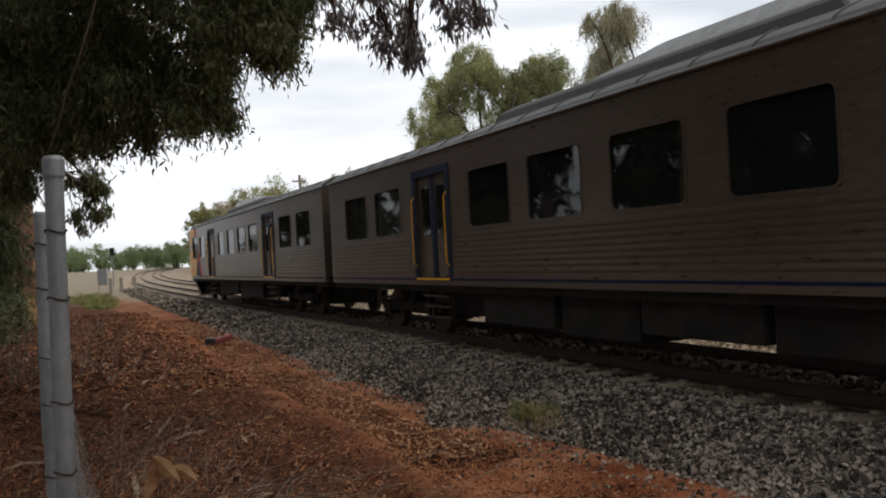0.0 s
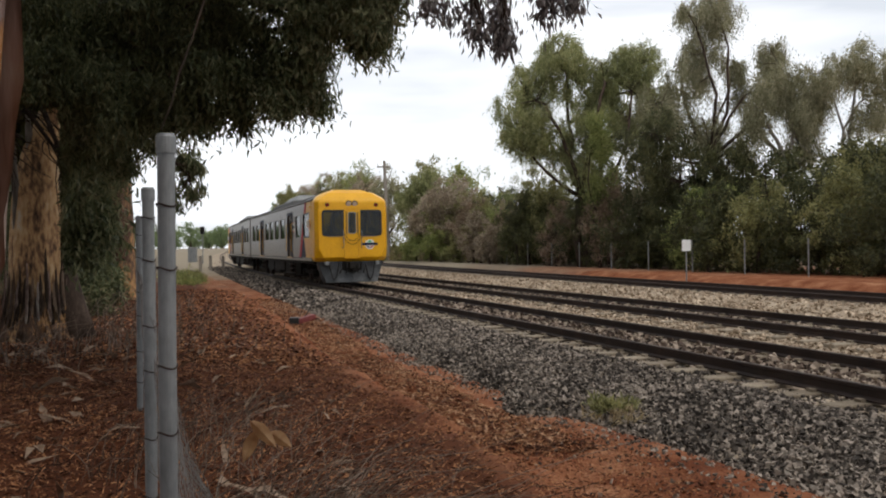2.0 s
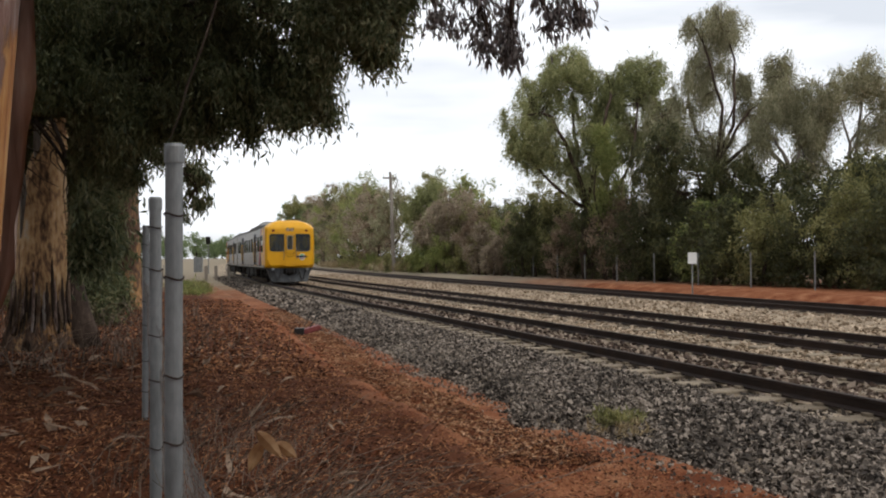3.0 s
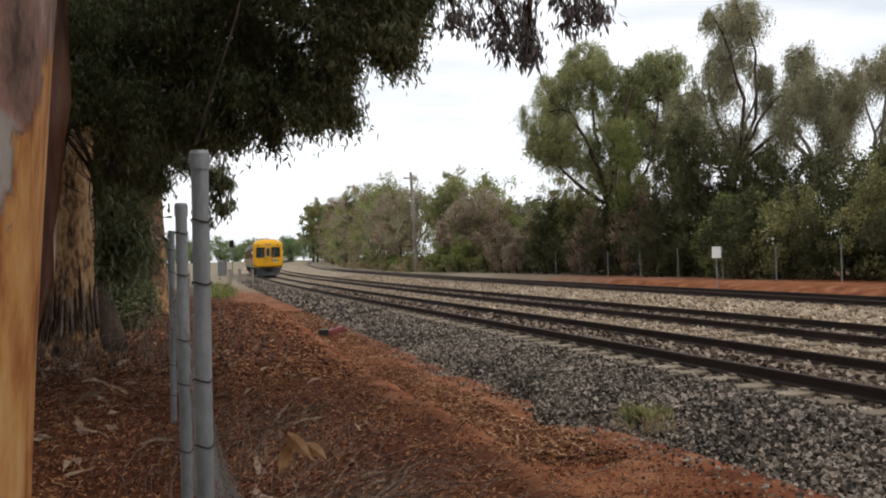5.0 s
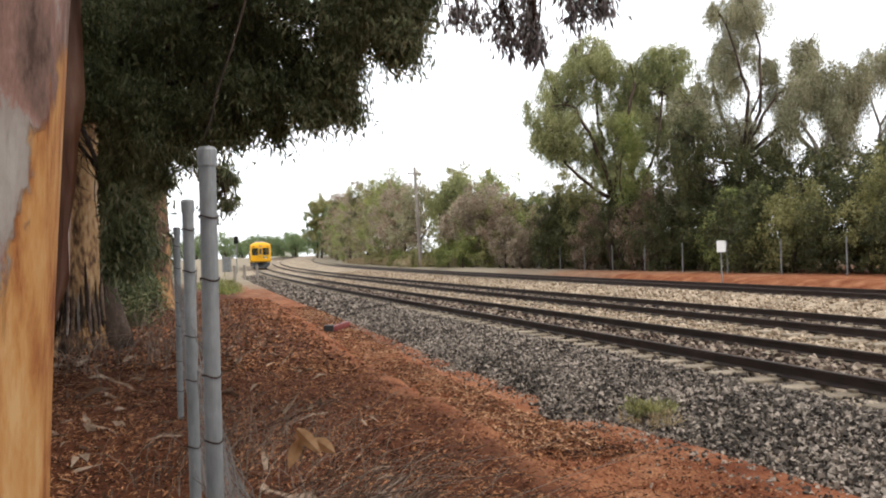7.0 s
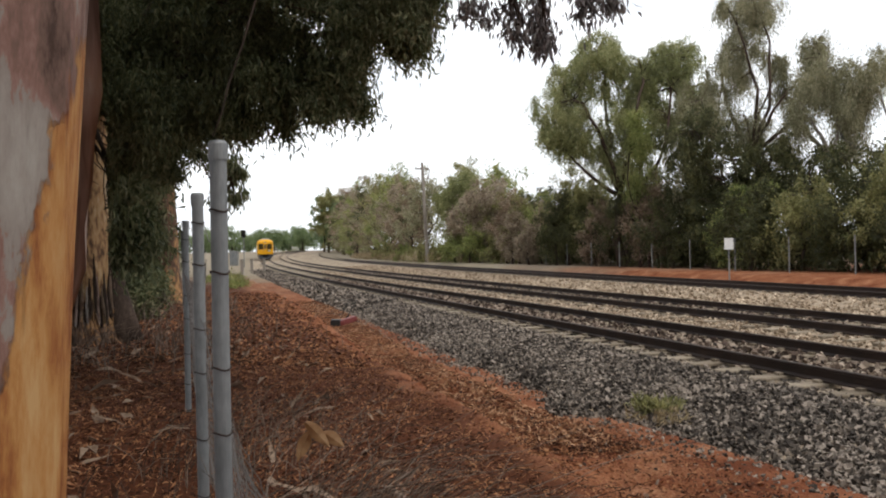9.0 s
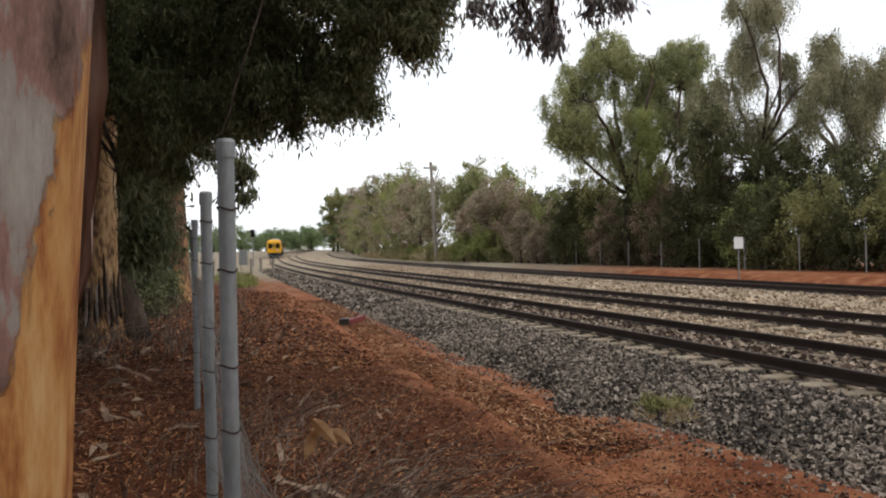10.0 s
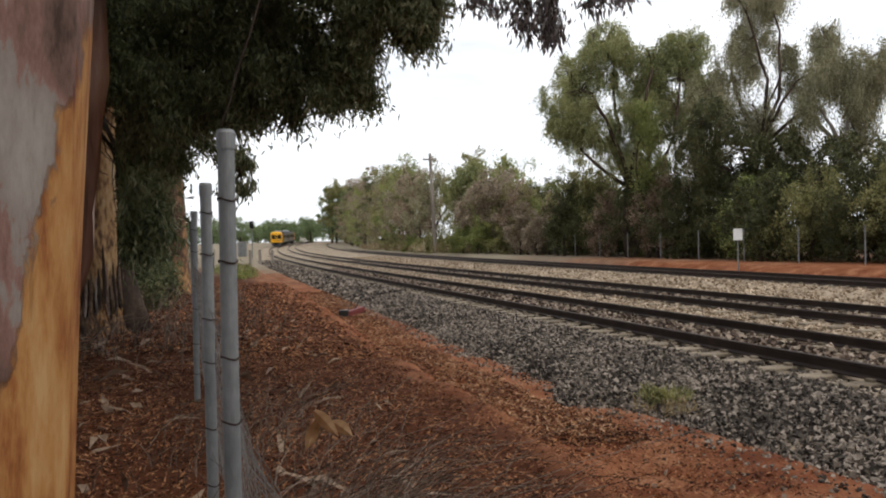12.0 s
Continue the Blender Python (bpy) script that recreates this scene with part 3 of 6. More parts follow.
stones("wide_gap_stones", PALE_STONE, "pale crushed stones between the tracks", 24000, -8, 80, 4.9, 10.2, 0.07, 7, bias=1.3, sink=0.5)


stones("dirt_clods", DIRT, "small clods of red dirt", 900, -13, 16, -5.6, -3.2, 0.022, 8, zf=ground_z)
stones("strewn_stones", BROWN_STONE, "small stones pressed into red dirt", 500, -13, 20, -5.2, -3.2, 0.03, 9, zf=ground_z)


# ---- tracks ----
def sleeper_mesh():
    bm = bmesh.new()
    for x0, x1, h in ((-1.4, -0.55, 0.0), (-0.55, 0.55, -0.025), (0.55, 1.4, 0.0)):
        box(bm, x0, x1, -0.12, 0.12, -0.2, h)
    bmesh.ops.bevel(bm, geom=[e for e in bm.edges if all(abs(v.co.z) < 0.03 for v in e.verts)], offset=0.015, segments=1, affect="EDGES")
    for sgn in (-1, 1):
        for k in (-1, 1):
            box(bm, sgn * 0.835 + k * 0.11 - 0.035, sgn * 0.835 + k * 0.11 + 0.035, -0.05, 0.05, 0.0, 0.035)
    bm.normal_update()
    me = bpy.data.meshes.new("sleeper")
    bm.to_mesh(me)
    bm.free()
    me.materials.append(CONCRETE)
    return me


def rail_mesh(u, drift):
    prof = [(-0.07, -0.165), (0.07, -0.165), (0.07, -0.15), (0.012, -0.125), (0.012, -0.045), (0.035, -0.035), (0.035, -0.006), (0.025, 0), (-0.025, 0), (-0.035, -0.006), (-0.035, -0.035), (-0.012, -0.045), (-0.012, -0.125), (-0.07, -0.15)]
    aa = spaced((-60, 20, 2), (20, 420, 4))
    v, n = [], len(prof)
    for a in aa:
        c = 1 / math.cos(float(bend(a)))
        for p, z in prof:
            x, y = plan(a, (u + p) * c + drift * (a + 1))
            v.append((float(x), float(y), z + float(rise(a))))
    i = np.arange(len(v)).reshape(-1, n)
    f = np.stack([i[:-1], np.roll(i, -1, 1)[:-1], np.roll(i, -1, 1)[1:], i[1:]], -1).reshape(-1, 4)
    return np_mesh("rail", v, f, RUST)


def track(u, drift, a0, count, label):
    t = thing("railway_track", label, "railway track", group="parallel tracks")
    for s in (-0.835, 0.835):
        part("rail", rail_mesh(u + s, drift), RUST, t, "dark rusty steel rail")
    me = sleeper_mesh()
    for k in range(count):
        a = a0 + 0.68 * k
        x, y = plan(a, u / math.cos(float(bend(a))) + drift * (a + 1))
        s = part("sleeper", me, CONCRETE, t)
        s.matrix_basis = pose(float(x), float(y), -0.168 + float(rise(a)) - 0.008 * random.random(), 0, random.uniform(-0.4, 0.4), math.degrees(HEADING - float(bend(a))) + random.uniform(-0.6, 0.6))
    return t


track(0.0, 0.0, -20, 190, "broad railway track with rusty rails on pale concrete sleepers")
track(3.96, 0.0, -18, 150, "second rusty railway track on concrete sleepers in pale stone")
track(11.1, 0.013, -14, 130, "outer rusty railway track beside an orange dirt bank")


# ---- the two-car diesel train ----
CAR, HALF = 23.4, 1.5
WINDOWS = [(3.45, 4.9), (8.25, 9.65), (10.3, 11.7), (12.35, 13.75), (14.3, 15.7), (18.75, 20.2), (20.75, 22.2)]
DOORS = [(5.85, 7.2), (16.6, 17.95)]
WZ0, WZ1, DZ0, DZ1 = 2.0, 2.97, 1.15, 3.06


def side_wall(car, sgn):
    """One side skin with its window and door openings cut through."""
    y = sgn * HALF
    holes = [(a, b, WZ0, WZ1) for a, b in WINDOWS] + [(a, b, DZ0, DZ1) for a, b in DOORS] + [(1.35, 2.85, WZ0, WZ1)]
    xs = sorted({0.85, CAR} | {v for h in holes for v in h[:2]})
    zs = [1.0, DZ0, WZ0, WZ1, DZ1, 3.46]
    bm = bmesh.new()
    def quad(pts):
        bm.faces.new([bm.verts.new(p) for p in pts])
    for x0, x1 in zip(xs, xs[1:]):
        for z0, z1 in zip(zs, zs[1:]):
            mx, mz = (x0 + x1) / 2, (z0 + z1) / 2
            if any(a < mx < b and c < mz < d for a, b, c, d in holes):
                continue
            quad([(x0, y, z0), (x1, y, z0), (x1, y, z1), (x0, y, z1)])
    for a, b, c, d in holes:
        q = [(a, c), (b, c), (b, d), (a, d)]
        for i in range(4):
            p, r = q[i], q[(i + 1) % 4]
            quad([(p[0], y, p[1]), (r[0], y, r[1]), (r[0], y - sgn * 0.1, r[1]), (p[0], y - sgn * 0.1, p[1])])
    bmesh.ops.remove_doubles(bm, verts=bm.verts, dist=0.0005)
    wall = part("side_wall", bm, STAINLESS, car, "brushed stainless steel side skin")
    # fluted lower panels between the doors
    runs = [(4.02, 5.7), (7.4, 16.45), (18.1, CAR - 0.2)]
    for a, b in runs:
        bm = bmesh.new()
        prof = [(1.22, 0.0)] + [(1.22 + 0.0125 * k, 0.002 + 0.004 * abs(math.sin(math.pi * k / 7))) for k in range(1, 57)] + [(1.93, 0.0)]
        ends = [[bm.verts.new((x, y + sgn * d, z)) for z, d in prof] for x in (a, b)]
        for i in range(len(prof) - 1):
            bm.faces.new((ends[0][i], ends[0][i + 1], ends[1][i + 1], ends[1][i]))
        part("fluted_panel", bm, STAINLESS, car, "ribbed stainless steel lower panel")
    part("gutter", tube(bmesh.new(), [(0.9, y + sgn * 0.015, 3.47), (CAR, y + sgn * 0.015, 3.47)], 0.028, 6), DULL_STEEL, car)
    part("blue_line", boxes((3.1, CAR - 0.05, min(y, y + sgn * 0.006), max(y, y + sgn * 0.006), 1.09, 1.13)), BLUE, car, "thin dark blue line along the floor")
    for a, b in WINDOWS + [(1.35, 2.85)]:
        pane_y = y - sgn * 0.03
        bm = slab(bmesh.new(), rounded(a - 0.01, b + 0.01, WZ0 - 0.01, WZ1 + 0.01, 0.1), pane_y, -sgn * 0.008)
        w = part("side_window", bm, GLASS, car, "dark tinted side window")
        part("window_frame", ring(bmesh.new(), rounded(a - 0.02, b + 0.02, WZ0 - 0.02, WZ1 + 0.02, 0.12), rounded(a + 0.012, b - 0.012, WZ0 + 0.012, WZ1 - 0.012, 0.1), y - sgn * 0.02, sgn * 0.028), STAINLESS if a > 3 else BLACK, w)
    for a, b in DOORS:
        d = part("door", boxes(*[(x0, x1, min(y - sgn * 0.1, y - sgn * 0.06), max(y - sgn * 0.1, y - sgn * 0.06), DZ0, DZ1) for x0, x1 in ((a, (a + b) / 2 - 0.01), ((a + b) / 2 + 0.01, b))]), STAINLESS, car, "steel double sliding door in a dark blue surround")
        part("door_surround", ring(bmesh.new(), rounded(a - 0.16, b + 0.16, DZ0 - 0.01, DZ1 + 0.14, 0.02, 1), rounded(a - 0.004, b + 0.004, DZ0, DZ1, 0.01, 1), y + sgn * 0.002, sgn * 0.012), BLUE, d, "dark blue door surround")
        part("door_meeting_edge", boxes(((a + b) / 2 - 0.09, (a + b) / 2 + 0.09, min(y - sgn * 0.055, y - sgn * 0.045), max(y - sgn * 0.055, y - sgn * 0.045), DZ0, DZ1)), BLUE, d)
        for x0 in (a, (a + b) / 2):
            part("door_window", slab(bmesh.new(), rounded(x0 + 0.16, x0 + 0.52, 1.95, 2.85, 0.08), y - sgn * 0.058, sgn * 0.006), GLASS, d)
        for x in (a - 0.06, b + 0.06):
            part("door_rail", tube(bmesh.new(), [(x, y, 1.35), (x, y + sgn * 0.07, 1.42), (x, y + sgn * 0.07, 2.62), (x, y, 2.7)], 0.015, 6), YELLOW, d, "yellow grab rail")
        part("door_sill", boxes((a - 0.02, b + 0.02, min(y, y + sgn * 0.05), max(y, y + sgn * 0.05), 1.10, 1.135)), YELLOW, d, "bright yellow door sill")
        st = bmesh.new()
        for z in (0.78, 0.58, 0.38):
            box(st, a + 0.1, b - 0.1, min(y - sgn * 0.2, y - sgn * 0.02), max(y - sgn * 0.2, y - sgn * 0.02), z, z + 0.03)
        for x in (a + 0.1, b - 0.14):
            box(st, x, x + 0.04, min(y - sgn * 0.16, y - sgn * 0.1), max(y - sgn * 0.16, y - sgn * 0.1), 0.36, 1.02)
        part("door_steps", st, RUST, car, "grimy steel boarding steps")
    p = part("notice", boxes((5.2, 5.68, min(y, y + sgn * 0.005), max(y, y + sgn * 0.005), 2.28, 2.72)), WHITE, car, "white notice board with orange border")
    for z0, z1 in ((2.66, 2.715), (2.285, 2.33)):
        part("notice_border", boxes((5.205, 5.675, min(y + sgn * 0.005, y + sgn * 0.008), max(y + sgn * 0.005, y + sgn * 0.008), z0, z1)), ORANGE, p)
    bm = bmesh.new()
    for k in range(3):
        box(bm, 5.27 + 0.13 * k, 5.36 + 0.13 * k, min(y + sgn * 0.005, y + sgn * 0.008), max(y + sgn * 0.005, y + sgn * 0.008), 2.42, 2.58)
    part("notice_print", bm, UNDER, p)


def cab_livery(car, sgn):
    """Yellow, red and blue paint that wraps round the cab on each side."""
    y = sgn * (HALF + 0.003)
    t = sgn * 0.003
    top, bot = 3.44, 1.14
    # slanting edges as lines x(z)
    def e(x_bot, z):
        return x_bot - (z - 1.15) * 0.69
    def plate(name, polys, mat, label=""):
        for q in polys:
            part(name, slab(bmesh.new(), q, y, t), mat, car, label)
    r0, r1, b1 = 3.94, 3.42, 2.13
    plate("red_stripe", [[(r1, bot), (r0, bot), (2.9, 2.657), (2.9, WZ0 - 0.04), (e(r1, WZ0 - 0.04), WZ0 - 0.04)], [(e(r0, WZ1 + 0.04), WZ1 + 0.04), (e(r0, top), top), (e(r1, top), top), (e(r1, WZ1 + 0.04), WZ1 + 0.04)]], RED, "slanting red stripe")
    plate("blue_panel", [[(b1, bot), (r1 - 0.002, bot), (e(r1, WZ0 - 0.04) - 0.002, WZ0 - 0.04), (2.61, WZ0 - 0.04)]], BLUE, "dark blue wedge")
    plate("yellow_side", [[(0.84, bot), (b1 - 0.002, bot), (2.608, WZ0 - 0.04), (0.84, WZ0 - 0.04)],
                          [(0.84, WZ0 - 0.038), (1.31, WZ0 - 0.038), (1.31, WZ1 + 0.038), (0.84, WZ1 + 0.038)],
                          [(0.84, WZ1 + 0.04), (e(r1, WZ1 + 0.04) - 0.002, WZ1 + 0.04), (e(r1, top) - 0.002, top), (0.84, top)]], YELLOW, "yellow cab side")
    for k in range(7):
        z = 1.32 + 0.085 * k
        part("yellow_rib", tube(bmesh.new(), [(0.4, y, z), (2.05 + 0.5 * (z - 1.15) / 0.85 - 0.02, y + t, z)], 0.017, 6), YELLOW, car)
    bm = bmesh.new()
    for k in range(4):
        box(bm, 0.98 + 0.14 * k, 1.07 + 0.14 * k, min(y + t, y + 2 * t), max(y + t, y + 2 * t), 2.30, 2.46)
    part("number_bars", bm, ORANGE, car)
    part("mirror", boxes((1.24, 1.32, min(y + t, y + sgn * 0.11), max(y + t, y + sgn * 0.11), 2.38, 2.68), bevel=0.02), WHITE, car, "folded white mirror beside the cab window")
    part("marker_lamp", boxes((0.95, 1.25, min(y, y + sgn * 0.05), max(y, y + sgn * 0.05), 3.2, 3.25), bevel=0.01), YELLOW, car)


def cab_end(car):
    """The yellow cab nose, lofted from its sections."""
    #          z     front  chamfer_x  front_half  side_half
    levels = [(0.98, 0.2, 0.42, 1.02, 1.42), (1.14, 0.0, 0.24, 1.18, 1.5), (1.5, 0.0, 0.16, 1.36, 1.5), (2.95, 0.0, 0.16, 1.37, 1.5),
              (3.36, 0.02, 0.18, 1.35, 1.49), (3.46, 0.06, 0.24, 1.3, 1.46), (3.58, 0.16, 0.36, 1.14, 1.36), (3.75, 0.34, 0.56, 0.9, 1.1), (3.9, 0.62, 0.8, 0.55, 0.62)]
    bm = bmesh.new()
    rows = []
    for z, f, c, fh, sh in levels:
        half = [(0.86, sh), (c + 0.06, sh - 0.004), (f, fh), (f, fh * 0.5)]
        pts = [(x, y) for x, y in half] + [(f, 0)] + [(x, -y) for x, y in half[::-1]]
        rows.append([bm.verts.new((x, y, z)) for x, y in pts])
    for a, b in zip(rows, rows[1:]):
        for i in range(len(a) - 1):
            bm.faces.new((a[i], a[i + 1], b[i + 1], b[i]))
    bm.faces.new(rows[-1])
    bm.faces.new(rows[0][::-1])
    bmesh.ops.recalc_face_normals(bm, faces=bm.faces[:])
    sharp = [e for e in bm.edges if len(e.link_faces) == 2 and e.calc_face_angle(0) > 0.18]
    bmesh.ops.bevel(bm, geom=sharp, offset=0.03, segments=2, profile=0.5, affect="EDGES")
    nose = part("cab_front", bm, YELLOW, car, "bright yellow painted cab end")
    def on_front(name, outline, mat, x, thick=0.012, label="", parent=nose):
        return part(name, slab(bmesh.new(), outline, x - thick, thick, "x"), mat, parent, label)
    for c in (0.725, -0.725):
        w0, w1 = c - 0.44, c + 0.44
        part("windscreen_frame", ring(bmesh.new(), rounded(w0 - 0.065, w1 + 0.065, 1.995, 3.055, 0.14), rounded(w0, w1, 2.06, 2.99, 0.09), -0.02, 0.06, "x"), BLACK, nose, "black rubber windscreen surround")
        on_front("windscreen", rounded(w0 - 0.01, w1 + 0.01, 2.05, 3.0, 0.09), CAB_GLASS, 0.0, 0.008, "large dark windscreen pane")
        on_front("windscreen_backing", rounded(w0 - 0.01, w1 + 0.01, 2.05, 3.0, 0.09), CAB_GREY if c > 0 else CAB_DARK, 0.004, 0.004)
        if c < 0:
            part("wiper", tube(bmesh.new(), [(-0.035, c + 0.1, 3.1), (-0.04, c + 0.02, 2.72), (-0.035, c - 0.06, 2.45)], 0.01, 5), BLACK, nose)
        part("tail_lamp", tube(bmesh.new(), [(0.06, 1.0 if c > 0 else -1.0, 3.26), (0.0, 1.0 if c > 0 else -1.0, 3.25)], 0.085, 14), BLACK, nose)
        part("tail_lamp_lens", tube(bmesh.new(), [(0.02, 1.0 if c > 0 else -1.0, 3.255), (-0.012, 1.0 if c > 0 else -1.0, 3.25)], 0.06, 14), TAIL_GLASS, nose, "dark red round tail lamp")
        part("panel_seam", boxes((-0.012, 0.002, c - 0.3, c + 0.3, 1.97, 1.985)), DULL_STEEL, nose)
    # middle gangway door
    part("front_door", ring(bmesh.new(), rounded(-0.33, 0.33, 1.1, 3.16, 0.03), rounded(-0.26, 0.26, 1.17, 3.09, 0.03), -0.022, 0.05, "x"), YELLOW, nose, "raised yellow frame of the end door")
    on_front("front_door_window", rounded(-0.15, 0.15, 2.12, 2.94, 0.07), CAB_GLASS, 0.0, 0.012, "narrow dark door window")
    part("front_door_window_frame", ring(bmesh.new(), rounded(-0.175, 0.175, 2.095, 2.965, 0.08), rounded(-0.14, 0.14, 2.13, 2.93, 0.06), -0.02, 0.03, "x"), DULL_STEEL, nose)
    for c in (0.125, -0.125):
        part("headlamp", tube(bmesh.new(), [(0.09, c, 3.32), (-0.0, c, 3.3)], 0.125, 16), UNDER, nose, "round headlamp in dark bezel")
        part("headlamp_lens", tube(bmesh.new(), [(0.02, c, 3.305), (-0.012, c, 3.3)], 0.1, 16), LAMP_GLASS, nose)
    for c in (0.38, -0.38):
        part("grab_rail", tube(bmesh.new(), [(0.0, c, 2.22), (-0.09, c, 2.2), (-0.09, c * 0.95, 1.6), (0.0, c * 1.08, 1.5)], 0.016, 6), DULL_STEEL, nose, "bent steel grab rail")
    bm = bmesh.new()
    for z, sag in ((2.1, 0.3), (1.95, 0.3)):
        tube(bm, [(-0.07, 0.36 - 0.72 * k / 8, z - sag * math.sin(math.pi * k / 8)) for k in range(9)], 0.011, 5)
    part("door_chain", bm, UNDER, nose, "sagging chain across the end door")
    # emblem: coloured wedges and a dark bar, no letters
    lg = -0.72
    part("emblem_disc", slab(bmesh.new(), [(lg + 0.2 * math.cos(k * math.tau / 16), 1.66 + 0.2 * math.sin(k * math.tau / 16)) for k in range(16)], -0.006, 0.006, "x"), WHITE, nose, "white round emblem")
    part("emblem_red", slab(bmesh.new(), [(lg - 0.02, 1.48), (lg - 0.17, 1.6), (lg - 0.03, 1.6)], -0.010, 0.004, "x"), RED, nose)
    part("emblem_blue", slab(bmesh.new(), [(lg + 0.02, 1.48), (lg + 0.03, 1.6), (lg + 0.17, 1.6)], -0.010, 0.004, "x"), BLUE, nose)
    part("emblem_green", slab(bmesh.new(), [(lg + 0.1, 1.73), (lg, 1.85), (lg - 0.1, 1.73)], -0.010, 0.004, "x"), GREEN, nose)
    part("emblem_bar", boxes((-0.014, -0.004, lg - 0.33, lg + 0.33, 1.62, 1.72)), BLUE, nose)
    # snow-plough plates, coupler, hoses
    for s in (1, -1):
        bm = bmesh.new()
        grid = []
        for i in range(6):
            v = i / 5
            z, inner, outer = 0.98 - 0.84 * v, (0.42 if v < 0.55 else 0.003), 1.36 - 0.3 * v
            row = []
            for j in range(9):
                q = inner + (outer - inner) * j / 8
                row.append(bm.verts.new((0.14 - 0.16 * v * v + 0.2 * (q / 1.3) ** 3, q * s, z)))
            row.append(bm.verts.new((0.75 + 0.1 * v, (outer + 0.02) * s, z)))
            grid.append(row)
        for p, q in zip(grid, grid[1:]):
            for j in range(9):
                bm.faces.new((p[j], p[j + 1], q[j + 1], q[j]))
        bmesh.ops.recalc_face_normals(bm, faces=bm.faces[:])
        bmesh.ops.solidify(bm, geom=bm.faces[:], thickness=0.02)
        part("plough_plate", bm, PLOUGH, car, "scuffed dark grey plough plate")
        part("hose", tube(bmesh.new(), [(0.0, (0.95 - 0.42 * k / 10) * s, 0.95 - 0.7 * math.sin(math.pi * k / 10)) for k in range(11)], 0.035, 7), BLACK, car, "looped black rubber hose")
        part("buffer_bracket", boxes((-0.02, 0.2, 1.02 * s - 0.09, 1.02 * s + 0.09, 0.84, 0.98), bevel=0.015), DULL_STEEL, car)
    bm = bmesh.new()
    box(bm, -0.12, 1.0, -0.13, 0.13, 0.72, 0.92, 0.02)
    box(bm, -0.28, -0.1, -0.2, 0.2, 0.68, 0.96, 0.03)
    tube(bm, [(-0.34, -0.12, 0.82), (-0.1, -0.12, 0.82)], 0.06, 10)
    part("coupler", bm, UNDER, car, "heavy automatic coupler")
    for k in range(5):
        part("jumper_cable", tube(bmesh.new(), [(-0.02, -0.5 + 0.24 * k, 0.98), (-0.1, -0.48 + 0.24 * k, 0.7), (0.05, -0.46 + 0.24 * k, 0.5)], 0.02, 6), BLACK, car)
    part("coupler_box", boxes((0.16, 0.7, -0.55, 0.55, 0.45, 0.98)), UNDER, car)


def bogie(car, x):
    bm = bmesh.new()
    for s in (1, -1):
        box(bm, x - 1.6, x + 1.6, s * 1.02 - 0.07, s * 1.02 + 0.07, 0.42, 0.62, 0.03)
        for k in (-1.2, 1.2):
            box(bm, x + k - 0.18, x + k + 0.18, s * 1.02 - 0.12, s * 1.02 + 0.12, 0.3, 0.6, 0.03)
        for k in (-0.25, 0.25):
            tube(bm, [(x + k, s * 1.04, 0.55), (x + k, s * 1.04, 0.95)], 0.1, 10)
    box(bm, x - 0.4, x + 0.4, -1.0, 1.0, 0.5, 0.8)
    # inner block added to stop light showing through from the far side
    box(bm, x - 1.75, x + 1.75, -0.62, 0.62, 0.3, 0.9)
    b = part("bogie", bm, UNDER, car, "grimy four-wheel bogie")
    for k in (-1.2, 1.2):
        for s in (1, -1):
            part("wheel", tube(bmesh.new(), [(x + k, s * 0.72, 0.43), (x + k, s * 0.76, 0.43), (x + k, s * 0.76, 0.43), (x + k, s * 0.88, 0.43)], [0.46, 0.46, 0.43, 0.42], 24), RUST, b, "worn steel wheel")


